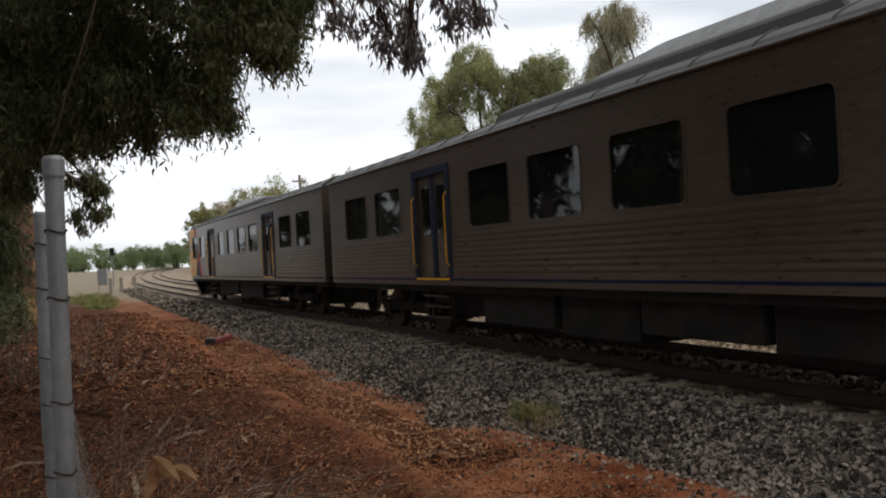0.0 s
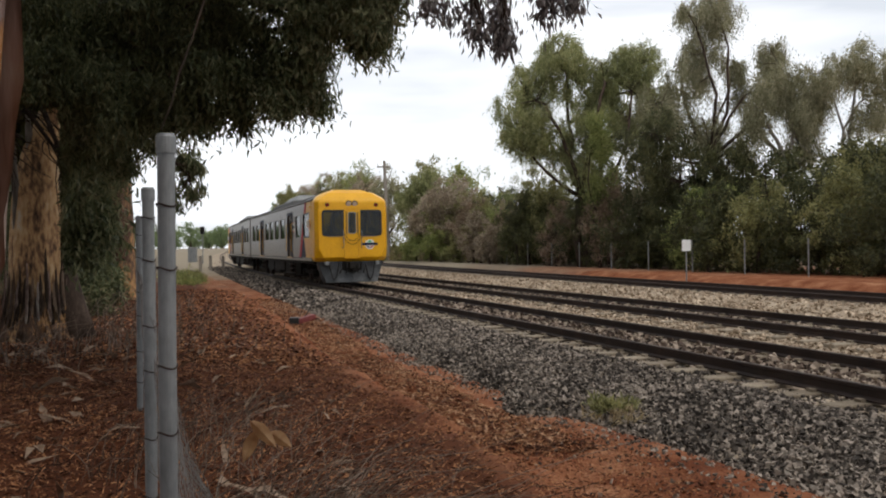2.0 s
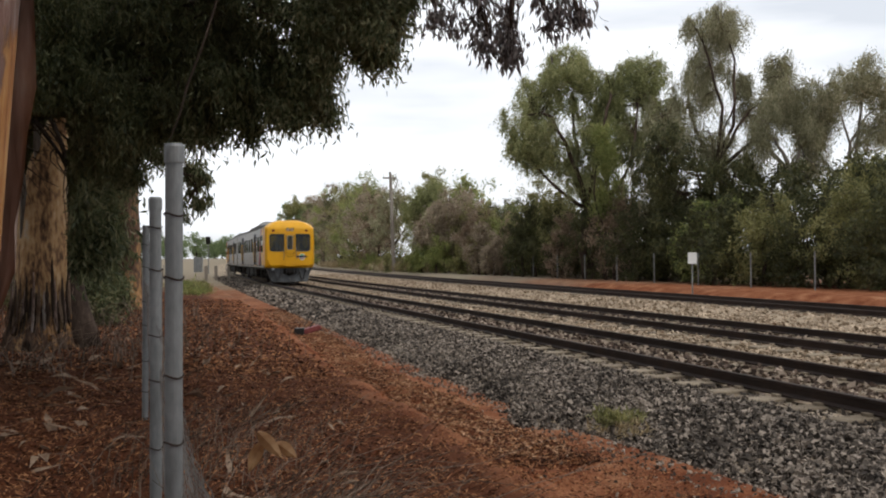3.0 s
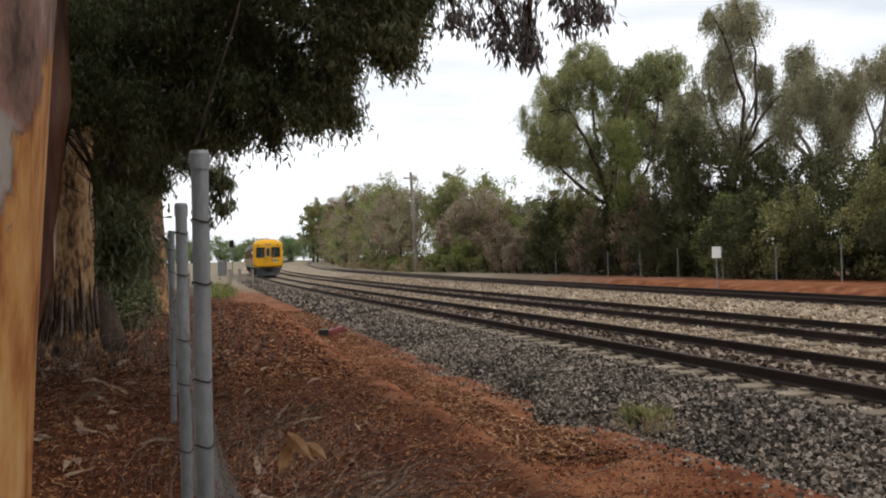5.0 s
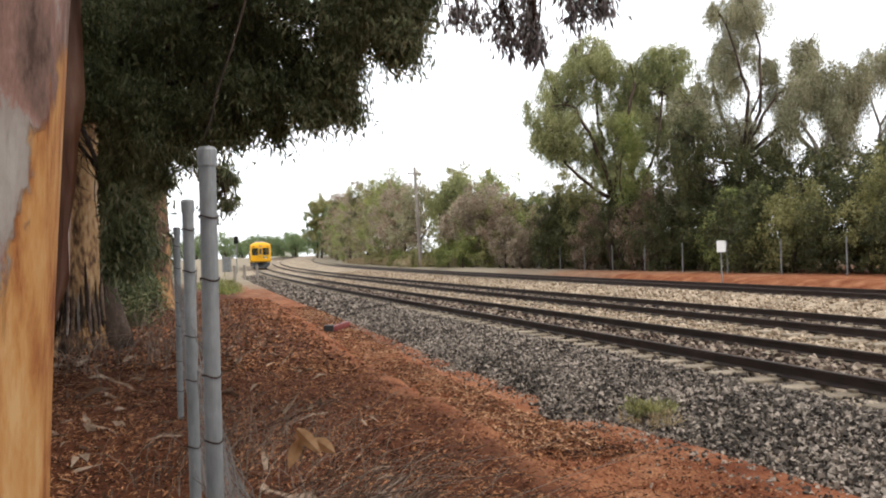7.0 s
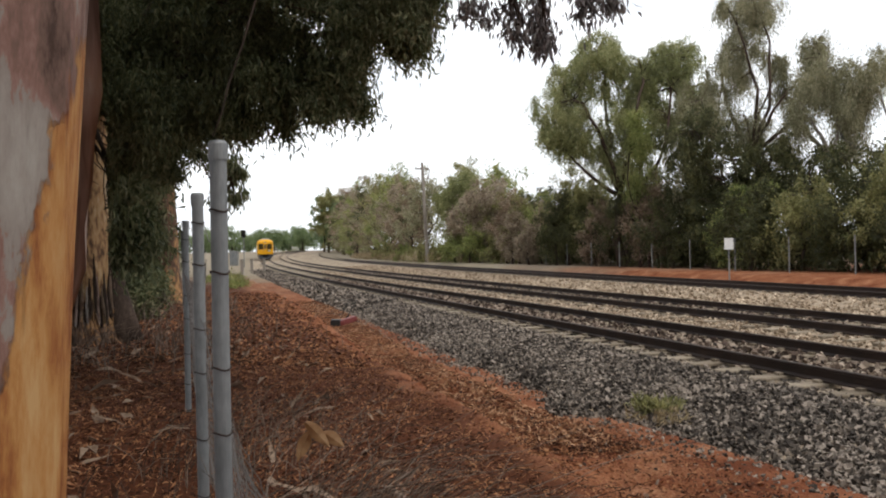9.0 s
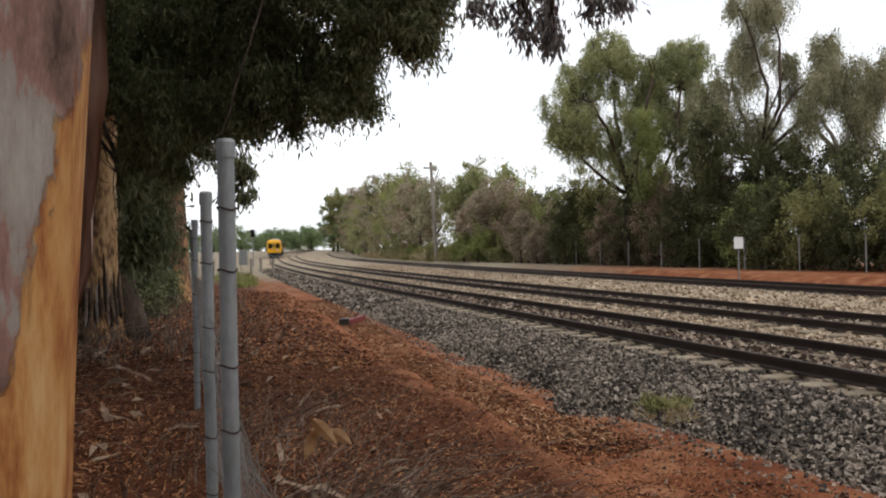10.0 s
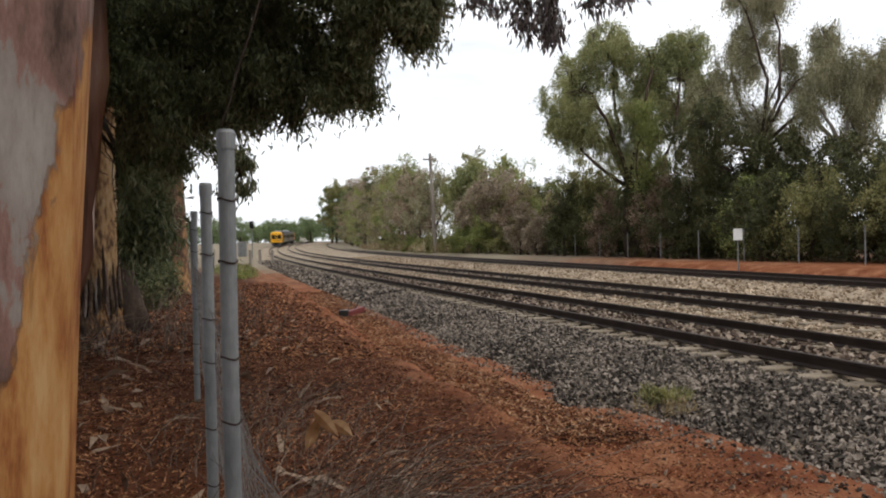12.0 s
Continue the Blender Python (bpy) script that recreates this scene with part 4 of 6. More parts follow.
def railcar():
    car = thing("railcar", "stainless steel railcar with yellow cab and red and blue stripes", "train car", group="coupled railcars")
    for s in (1, -1):
        side_wall(car, s)
        cab_livery(car, s)
    # roof as a barrel with flat shoulders
    bm = bmesh.new()
    sec = [(1.5, 3.46), (1.42, 3.56), (1.25, 3.66), (0.95, 3.77), (0.5, 3.86), (0, 3.89), (-0.5, 3.86), (-0.95, 3.77), (-1.25, 3.66), (-1.42, 3.56), (-1.5, 3.46)]
    rows = [[bm.verts.new((x, y, z)) for y, z in sec] for x in (0.86, 2.2, CAR)]
    for a, b in zip(rows, rows[1:]):
        for i in range(len(a) - 1):
            bm.faces.new((a[i], a[i + 1], b[i + 1], b[i]))
    bm.faces.new(rows[-1])
    part("roof", bm, ROOF, car, "dull grey ribbed train roof")
    for k in range(22):
        x = 2.6 + 0.95 * k
        part("roof_rib", tube(bmesh.new(), [(x, y, z + 0.004) for y, z in sec], 0.015, 5), ROOF, car)
    def pod(sections):
        bm = bmesh.new()
        r = [[bm.verts.new((x, y, z)) for x, y in ((x0, w), (x1, w), (x1, -w), (x0, -w))] for x0, x1, w, z in sections]
        for a, b in zip(r, r[1:]):
            for i in range(4):
                bm.faces.new((a[i], a[(i + 1) % 4], b[(i + 1) % 4], b[i]))
        bm.faces.new(r[-1])
        bmesh.ops.recalc_face_normals(bm, faces=bm.faces[:])
        bmesh.ops.bevel(bm, geom=bm.edges[:], offset=0.03, segments=1, affect="EDGES")
        return bm
    unit = part("roof_unit", pod([(8.3, 15.6, 1.12, 3.6), (8.5, 15.3, 1.06, 3.86), (8.7, 14.9, 0.95, 3.93)]), ROOF, car, "long grey air conditioning housing")
    part("roof_unit_cover", pod([(8.8, 13.4, 0.9, 3.9), (9.3, 11.6, 0.62, 4.2)]), DULL_STEEL, unit, "pale sloping cover")
    for k in range(6):
        part("roof_vent", boxes((11.9 + 0.42 * k, 12.15 + 0.42 * k, -0.7, 0.7, 3.92, 3.965)), UNDER, unit)
    part("floor", boxes((0.9, CAR, -1.4, 1.4, 1.02, 1.14)), UNDER, car)
    part("end_wall", boxes((CAR - 0.06, CAR - 0.003, -1.49, 1.49, 1.0, 3.46)), STAINLESS, car)
    part("gangway", boxes((CAR, CAR + 0.3, -0.55, 0.55, 1.05, 3.2), bevel=0.03), BLACK, car, "black rubber gangway bellows")
    part("inner_ceiling", boxes((0.9, CAR - 0.1, -1.38, 1.38, 3.3, 3.34)), INTERIOR, car)
    part("cab_bulkhead", boxes((3.0, 3.06, -1.38, 1.38, 1.15, 3.3)), INTERIOR, car)
    seat = boxes((0, 0.12, -0.45, 0.45, 0, 1.13), bevel=0.03)
    seat_me = bpy.data.meshes.new("seat")
    seat.to_mesh(seat_me)
    seat.free()
    seat_me.materials.append(BLUE)
    for k in range(18):
        x = 7.6 + 0.86 * k
        if 16.2 < x < 18.2:
            continue
        for s in (1, -1):
            part("seat", seat_me, BLUE, car).location = (x, s * 0.9, 1.15)
    # boxes nearly end to end, widened to close the light gaps below
    for i, (x0, x1, w) in enumerate(((6.0, 7.6, 1.1), (7.75, 9.3, 1.32), (9.4, 11.4, 1.36), (11.5, 13.3, 1.3), (13.4, 15.6, 1.36), (15.7, 17.4, 1.15))):
        part("equipment_box", boxes((x0, x1, -w, w, 0.3 + 0.07 * (i % 3), 1.0), bevel=0.03), UNDER, car, "grimy underfloor equipment box")
    part("sole_bar", boxes((0.6, CAR, -1.44, 1.44, 0.88, 1.0)), UNDER, car)
    bogie(car, 3.9)
    bogie(car, 19.5)
    cab_end(car)
    return car


rear_car = railcar()
front_car = copy_thing(rear_car, pose(0, 0, 0))


def train_pose(t, behind, flip):
    """The visible end's place at t, then the car on its two bogies."""
    front = -16.2 + 18.0 * t + 0.08 * t * t + behind
    if flip:
        a1, a2 = front + CAR - 3.9, front + CAR - 19.5
    else:
        a1, a2 = front + 3.9, front + 19.5
    k = math.cos(float(bend(front + 10)))
    mid = front + CAR / 2
    a1, a2 = mid + (a1 - mid) * k, mid + (a2 - mid) * k
    (x1, y1), (x2, y2) = (tuple(float(v) for v in plan(a, 0)) for a in (a1, a2))
    p1, p2 = Vector((x1, y1, float(rise(a1)))), Vector((x2, y2, float(rise(a2))))
    d = (p2 - p1).normalized()
    e = p1 - d * 3.9
    return pose(e.x, e.y, e.z, 0, -math.degrees(math.asin(d.z)), math.degrees(math.atan2(d.y, d.x)))


def motions():
    times = [0.5 * k for k in range(25)]
    walk(rear_car, [(t, train_pose(t, 0.0, False)) for t in times])
    walk(front_car, [(t, train_pose(t, CAR + 0.6, True)) for t in times])


# ---- plants ----
def leaf_cloud(centres, radii, per, length, width, rs, droop=0.8, shell=0.45, strand=1, hang=0.0):
    """Pointed leaves in and around clumps, singly (four corners) or threaded on hanging strands (three corners)."""
    c = np.repeat(np.asarray(centres, float), per // strand, 0)
    rad = np.repeat(np.asarray(radii, float), per // strand, 0)
    n = len(c)
    d = rs.randn(n, 3)
    d /= np.linalg.norm(d, axis=1)[:, None]
    p = c + d * rad * (shell + (1 - shell) * rs.rand(n))[:, None] * (0.35 + 0.75 * rs.rand(n))[:, None]
    if strand > 1:
        sway = np.repeat(rs.randn(n, 3) * np.array([0.35, 0.35, 0.1]) + np.array([0, 0, -1.0]), strand, 0)
        step = np.tile(np.arange(strand), n)[:, None] / strand
        p = np.repeat(p, strand, 0) + sway * step * np.repeat(hang * (0.5 + rs.rand(n)), strand)[:, None] + rs.randn(n * strand, 3) * 0.05
        n *= strand
    ax = rs.randn(n, 3) * 0.75
    ax[:, 2] -= droop * 1.6
    ax /= np.linalg.norm(ax, axis=1)[:, None]
    w = np.cross(ax, rs.randn(n, 3))
    w /= np.linalg.norm(w, axis=1)[:, None] + 1e-6
    ln = (length * (0.6 + 0.8 * rs.rand(n)))[:, None]
    wd = (width * (0.6 + 0.8 * rs.rand(n)))[:, None]
    if strand > 1:
        v = np.stack([p - w * wd, p + ax * ln, p + w * wd + ax * ln * 0.2], 1)
        return v.reshape(-1, 3), np.arange(3 * n).reshape(-1, 3)
    bendv = np.cross(ax, w) * ln * 0.12
    v = np.stack([p, p + ax * ln * 0.42 + w * wd + bendv, p + ax * ln, p + ax * ln * 0.42 - w * wd + bendv], 1)
    return v.reshape(-1, 3), np.arange(4 * n).reshape(-1, 4)


def limb(bm, a, b, r0, r1, rs, sag=0.12, sides=6, steps=5):
    a, b = Vector(a), Vector(b)
    ln = (b - a).length
    pts, rr = [], []
    side = Vector(rs.randn(3)) * ln * sag
    for k in range(steps + 1):
        t = k / steps
        pts.append(a.lerp(b, t) + side * math.sin(math.pi * t) + Vector(rs.randn(3)) * ln * 0.012 * (0 < k < steps))
        rr.append(r0 + (r1 - r0) * t)
    tube(bm, pts, rr, sides)
    return pts


def tree(name, label, x, y, envelope, clumps, per, leaf, clump_r, leafmat, barkmat, seed, trunk_r=0.25, fork=0.35, lean=(0, 0), category="tree", group="", shell=0.45, droop=0.8, limbs=True, strand=4, hang=0.35, thin=0.17, branch=1.0):
    """Tapered trunk, limbs to every clump, and a crown of single leaves. envelope rows: dx, dy, z, rx, rz, share."""
    rs = np.random.RandomState(seed)
    a, u = to_plan(x, y)
    z0 = float(ground_z(a, u))
    t = thing(name, label, category, (x, y, z0), group)
    top = max(e[2] + e[4] for e in envelope)
    cs = []
    share = np.array([e[5] for e in envelope], float)
    share /= share.sum()
    for e, s in zip(envelope, share):
        for k in range(max(1, int(round(clumps * s)))):
            d = rs.randn(3)
            d /= np.linalg.norm(d)
            q = d * np.array([e[3], e[3], e[4]]) * rs.rand() ** 0.45
            cs.append((e[0] + q[0], e[1] + q[1], max(0.3, e[2] + q[2])))
    bm = bmesh.new()
    crown_base = Vector((lean[0], lean[1], top * fork))
    trunk = limb(bm, (0, 0, -0.15), crown_base, trunk_r, trunk_r * 0.62, rs, 0.03, 9, 7)
    if limbs:
        mains = []
        for e in envelope:
            pts = limb(bm, crown_base, (e[0], e[1], e[2] + 0.2 * e[4]), trunk_r * 0.46 * branch, trunk_r * 0.15 * branch, rs, 0.15, 7, 7)
            mains.extend(pts[1:])
        for c in cs:
            c = Vector(c)
            near = min(mains + trunk[3:], key=lambda p: (p - c).length + 0.6 * max(0, p.z - c.z))
            limb(bm, near, c, trunk_r * 0.13 * branch, trunk_r * 0.03, rs, 0.12, 3, 3)
    part("trunk", bm, barkmat, t, smooth=True)
    rad = np.stack([clump_r * (0.6 + 0.8 * rs.rand(len(cs)))] * 3, 1) * np.array([1, 1, 0.85])
    v, f = leaf_cloud(cs, rad, per, leaf, leaf * thin, rs, droop, shell, strand, hang)
    part("crown", np_mesh("crown", v, f, leafmat), leafmat, t)
    return t


def shrub(label, a, u, height, width, mat, seed, per=115, leaf=0.19, clumps=74, name="shrub", group="lineside shrubs"):
    x, y = (float(v) for v in plan(a, u))
    env = [(0, 0, height * 0.40, width * 0.5, height * 0.38, 2.0), (0.1 * width, 0, height * 0.74, width * 0.34, height * 0.26, 1.0)]
    return tree(name, label, x, y, env, clumps, per, leaf, 0.19 * min(width, height) ** 0.9, mat, BARK_DARK, seed, 0.07 + 0.012 * height, 0.25, category="shrub", group=group, droop=0.35, shell=0.2)


# gums behind the far fence
GUMS = dict(group="tall gums", strand=8, thin=0.16)
tree("gum_tree", "tall leafy green gum tree behind the fence", 11.6, 55.0,
     [(-3.4, 0, 10.6, 2.1, 2.7, 2.6), (-1.0, 0, 13.6, 2.1, 1.7, 2.0), (0.6, 0, 10.4, 2.0, 2.8, 2.2), (3.8, 0, 13.1, 1.9, 1.7, 2.0), (4.8, 0, 10.8, 1.2, 1.7, 1.0), (-4.2, 0, 8.4, 1.1, 1.1, 0.7), (0.2, 0, 7.0, 2.0, 1.8, 1.2), (1.5, 0, 12.2, 1.5, 1.5, 1.2), (2.9, 0, 9.4, 1.7, 1.8, 1.1), (-2.2, 0, 8.2, 1.8, 1.5, 1.1)],
     430, 360, 0.17, 0.72, GUM_GREEN, BARK_DARK, 11, 0.34, 0.3, shell=0.15, hang=0.8, **GUMS)
tree("gum_tree", "slender bright green young gum tree", 12.2, 52.5, [(0, 0, 8.0, 0.9, 2.2, 1.4), (0.3, 0, 5.0, 1.2, 1.8, 1)], 60, 360, 0.16, 0.6, SHRUB_BRIGHT, BARK_DARK, 10, 0.14, 0.3, shell=0.15, hang=0.8, **GUMS)
tree("gum_tree", "tall sparse gum tree with dark crooked limbs", 17.4, 49.0,
     [(0.8, 0, 15.0, 1.5, 1.5, 2.0), (-0.9, 0, 15.2, 0.5, 0.5, 0.3), (0.2, 0, 12.3, 1.4, 1.5, 1.6), (2.2, 0, 11.6, 0.9, 0.9, 0.6), (4.3, 0, 12.4, 1.0, 1.3, 1.2), (4.6, 0, 10.4, 0.9, 1.1, 0.7), (3.0, 0, 10.0, 1.0, 1.1, 0.7), (-1.0, 0, 11.0, 1.1, 1.1, 0.7), (-2.3, 0, 9.3, 1.5, 1.7, 1.5), (-2.8, 0, 6.2, 1.8, 2.0, 1.4), (0.1, 0, 8.4, 1.5, 1.5, 1.0), (2.0, 0, 7.0, 1.4, 1.8, 0.9)],
     300, 330, 0.15, 0.58, GUM_GREY, BARK_DARK, 12, 0.3, 0.38, lean=(0.4, 0), droop=1.2, shell=0.12, hang=1.0, branch=0.85, **GUMS)
tree("gum_tree", "weeping grey-green gum tree with a leaning trunk", 19.5, 46.0,
     [(1.2, 0, 10.3, 1.2, 1.5, 1.3), (2.7, 0, 8.9, 1.2, 1.4, 1.1), (0.0, 0, 8.4, 0.7, 1.0, 0.6), (2.6, 0, 6.8, 0.9, 0.8, 0.5)],
     120, 320, 0.15, 0.55, GUM_GREY, BARK_PALE, 13, 0.3, 0.5, lean=(1.6, 0), droop=1.3, shell=0.12, hang=1.1, **GUMS)
tree("gum_tree", "pale spreading gum tree with open crown", 24.4, 45.0,
     [(-1.7, 0, 10.3, 1.4, 1.4, 1.2), (0.4, 0, 11.3, 1.6, 1.0, 1.1), (1.9, 0, 10.0, 1.2, 1.1, 0.8), (-2.8, 0, 8.5, 0.9, 1.2, 0.7), (1.0, 0, 8.2, 1.6, 1.0, 0.7)],
     140, 320, 0.15, 0.58, GUM_GREY, BARK_PALE, 14, 0.26, 0.45, lean=(-0.6, 0), droop=1.2, shell=0.12, hang=1.0, branch=0.8, **GUMS)
tree("wattle_tree", "dense dark green wattle behind the fence", 22.2, 39.0, [(0, 0, 3.2, 3.4, 2.9, 2.4), (0.4, 0, 5.2, 2.4, 1.6, 1)], 150, 210, 0.22, 0.75, SHRUB_OLIVE, BARK_DARK, 15, 0.2, 0.25, droop=0.4)
tree("wattle_tree", "dense green wattle behind the fence", 23.2, 32.0, [(0, 0, 3.0, 3.2, 2.8, 2.4), (0.4, 0, 5.0, 2.2, 1.5, 1)], 150, 200, 0.22, 0.75, SHRUB_DARK, BARK_DARK, 16, 0.2, 0.25, droop=0.4)

# dark leaf here stands for the shade under the tall gums
tree("wattle_tree", "olive thicket tree below the tall gums, dark for their shade", 15.6, 47.0, [(0, 0, 4.2, 3.4, 3.4, 2), (-1.6, 0, 7.2, 2.2, 1.8, 1), (2.6, 0, 5.4, 2.2, 2.2, 1)], 170, 170, 0.2, 0.75, SHRUB_DARK, BARK_DARK, 18, 0.2, 0.25, droop=0.9, shell=0.2)
shrub("yellow-green bush along the fence", 43.5, 18.6, 7.8, 4.4, SHRUB_OLIVE, 24, 140, 0.19, 80)
shrub("olive bush along the fence", 40.3, 18.9, 7.0, 3.8, SHRUB_OLIVE, 25, 140, 0.19, 70)
tree("gum_tree", "round dark grey-green gum tree above the scrub", 1.8, 88.0, [(0, 0, 5.4, 2.3, 3.4, 2), (0.6, 0, 8.0, 1.8, 1.5, 1), (-1.2, 0, 6.6, 1.3, 1.4, 0.6)], 120, 240, 0.26, 0.8, GUM_GREEN, BARK_DARK, 26, 0.25, 0.25, group="tall gums", shell=0.15, strand=6, hang=0.7)
shrub("dead reddish-brown bush along the fence", 37.5, 17.9, 4.6, 2.4, SHRUB_BROWN, 19, 110, 0.18, 60)
shrub("pale brown half-dead bush along the fence", 55.0, 18.3, 6.6, 3.4, PALE_BROWN, 20, 110, 0.2, 60)
for i, (x, y, h) in enumerate(((-33.0, 246.0, 20.0), (-35.5, 255.0, 19.0), (-30.5, 250.0, 18.0), (-21.0, 222.0, 17.0), (-25.5, 232.0, 18.0), (-29.0, 243.0, 17.0), (-24.0, 250.0, 19.0), (-17.0, 215.0, 16.0), (-32.5, 262.0, 16.0))):
    tree("far_gum_tree", "tall distant gum tree where the line bends", x, y, [(0, 0, h * 0.45, h * 0.24, h * 0.4, 2), (0.5, 0, h * 0.75, h * 0.17, h * 0.2, 1)], 60, 150, 0.6, 1.7, FAR_LEAF if i % 2 else SHRUB_OLIVE, BARK_DARK, 640 + i, 0.3, 0.3, group="far gums", droop=0.3, shell=0.2)

# scrub along the far fence
rnd = random.Random(5)
SCRUB = [("dark green scrub along the fence", SHRUB_DARK), ("olive scrub along the fence", SHRUB_OLIVE), ("bright green bush along the fence", SHRUB_BRIGHT), ("dry brown bush along the fence", SHRUB_BROWN)]
a = 12.0
k = 0
while a < 64:
    # mostly the dark leaf from 24 to 46, standing for the gums' shade
    lab, mat = SCRUB[([0, 0, 1, 0, 0, 2, 0, 0, 3, 0, 1, 0] if 24 < a < 46 else [0, 1, 0, 1, 0, 2] * 2 if a <= 24 else [1, 1, 3, 2, 1, 3, 0, 1, 1, 2, 3, 1])[k % 12]]
    shrub(lab, a, (18.8 if a < 42 else 17.6) + rnd.uniform(-0.4, 1.8), rnd.uniform(3.6, 4.8) + 0.035 * a, rnd.uniform(3.4, 4.6), mat, 100 + k)
    a += rnd.uniform(2.0, 2.9)
    k += 1
a = 14.0
while a < 70:
    shrub("dark green thicket behind the fence", a, 22.5 + rnd.uniform(-0.5, 1.5), rnd.uniform(5.6, 7.0), 5.0, SHRUB_DARK, 200 + k, 90, 0.28, 74)
    a += 3.6
    k += 1
a = 10.0
while a < 72:
    shrub("low dark undergrowth behind the fence", a, 20.6 + rnd.uniform(-0.5, 0.5), 2.3, 3.8, SHRUB_DARK, 800 + k, 110, 0.2, 40)
    a += 2.8
    k += 1
for i, (a, u, h, w, mat, lab) in enumerate(((47.0, 16.8, 3.6, 2.6, PALE_BROWN, "pale dry bush on the bank"), (50.5, 16.8, 4.4, 2.8, PALE_BROWN, "low dry bush on the bank"), (54.0, 16.6, 2.8, 2.8, SHRUB_OLIVE, "low olive bush on the bank"),
                                            (58.5, 15.6, 3.2, 3.0, SHRUB_BRIGHT, "bright green bush on the bank"), (62.5, 15.4, 3.0, 3.0, SHRUB_BRIGHT, "bright green bush on the bank"), (66.0, 18.4, 6.4, 4.4, SHRUB_BRIGHT, "bright green bush behind the bank"), (71.0, 19.6, 8.0, 5.0, SHRUB_OLIVE, "olive bush behind the bank"), (76.0, 19.0, 7.6, 5.0, GUM_GREEN, "green bush behind the bank"), (67.0, 15.3, 2.0, 2.8, SHRUB_OLIVE, "low olive bush on the bank"),
                                            (72.0, 15.3, 1.8, 3.0, SHRUB_OLIVE, "low olive bush on the bank"), (78.0, 15.2, 2.0, 3.2, SHRUB_OLIVE, "low olive bush on the bank"), (85.0, 15.2, 2.2, 3.4, SHRUB_BRIGHT, "bright green bush on the bank"),
                                            (93.0, 15.3, 2.4, 3.6, SHRUB_OLIVE, "low olive bush on the bank"), (102.0, 15.4, 2.4, 4.0, SHRUB_OLIVE, "low olive bush on the bank"))):
    shrub(lab, a, u, h, w, mat, 900 + i, 110, 0.22, 46)
a = 60.0
while a < 290:
    lab, mat = [("olive bush along the line", SHRUB_OLIVE), ("dark bush along the line", SHRUB_DARK), ("green bush along the line", GUM_GREEN), ("brownish bush along the line", SHRUB_BROWN), ("bright green bush along the line", SHRUB_BRIGHT), ("grey-green bush along the line", GUM_GREY), ("pale dry bush along the line", PALE_BROWN)][k * 5 % 7]
    h = np.interp(a, [60, 70, 80, 92, 110, 150, 215], [8.8, 10.0, 12.0, 9.6, 14.2, 16.2, 17.2]) * rnd.uniform(0.82, 1.1)
    shrub(lab, a, 16.2 + rnd.uniform(0.0, 1.8) + 0.01 * a + (3.2 if 63 < a < 78 else 0.0), h, rnd.uniform(5.0, 7.0) + 0.012 * a, mat, 300 + k, 100, 0.32, 84)
    a += rnd.uniform(3.4, 5.0) + 0.02 * a
    k += 1
tree("gum_tree", "distant gum tree above the scrub", -6.6, 131.0, [(0, 0, 11.6, 2.4, 1.8, 1.5), (-1.0, 0, 8.0, 2.4, 2.2, 1)], 30, 120, 0.5, 1.1, GUM_GREY, BARK_PALE, 17, 0.3, 0.5, group="tall gums")

# far trees past the bend, beyond the tracks
for i in range(56):
    px = -135 + 1.9 * i + rnd.uniform(-3, 3)
    py = 330 + rnd.uniform(-30, 50)
    h = rnd.uniform(7, 11.5)
    a_, u_ = to_plan(px, py)
    tree("far_tree", "distant green suburban tree", px, py, [(0, 0, h * 0.5, h * 0.5, h * 0.42, 1)], 18, 90, 0.8, h * 0.24, FAR_LEAF, BARK_DARK, 400 + i, 0.3, 0.3, group="far trees", droop=0.3)

def bmesh_ball(r, at):
    bm = bmesh.new()
    bmesh.ops.create_icosphere(bm, subdivisions=2, radius=r)
    for v in bm.verts:
        v.co = Vector((v.co.x * 0.6, v.co.y * 0.9, v.co.z * 1.5)) + Vector(at)
    return bm


# near left: the big gum behind the fence and its hanging boughs
def big_trunk(name, label, x, y, r, height, seed, mat, flare=0.5, lean=(0, 0), sides=40, profile=None):
    """A thick, fluted gum trunk with a flared foot."""
    rs = np.random.RandomState(seed)
    ph = rs.rand(5) * 6.28
    zs = np.concatenate([np.arange(-0.3, 3.5, 0.06), np.arange(3.5, height, 0.3)])
    v = []
    for z in zs:
        rr = r * (1 + flare * math.exp(-max(z, 0) / 0.35)) * (1 - 0.035 * z)
        if profile:
            rr = float(np.interp(z, [q[0] for q in profile], [q[2] for q in profile]))
        dx = float(np.interp(z, [q[0] for q in profile], [q[1] for q in profile])) if profile else lean[0] * z
        for k in range(sides):
            t = k * math.tau / sides
            q = rr * (1 + 0.05 * math.sin(3 * t + ph[0] + 0.3 * z) + 0.03 * math.sin(7 * t + ph[1] - 0.5 * z) + 0.012 * math.sin(13 * t + 2.2 * z + ph[2]) + 0.015 * math.sin(2.4 * z + ph[3] + t))
            v.append((q * math.cos(t) + dx, q * math.sin(t) + lean[1] * z, z))
    i = np.arange(len(v)).reshape(-1, sides)
    f = np.stack([i[:-1], np.roll(i, -1, 1)[:-1], np.roll(i, -1, 1)[1:], i[1:]], -1).reshape(-1, 4)
    h = sides // 2
    top = np.array([(i[-1][k], i[-1][k + 1], i[-1][sides - 2 - k], i[-1][sides - 1 - k]) for k in range(h - 1)])
    f = np.concatenate([f, top])
    t = thing(name, label, "tree", (x, y, 0))
    part("trunk", np_mesh("trunk", v, f, mat, True), mat, t)
    return t


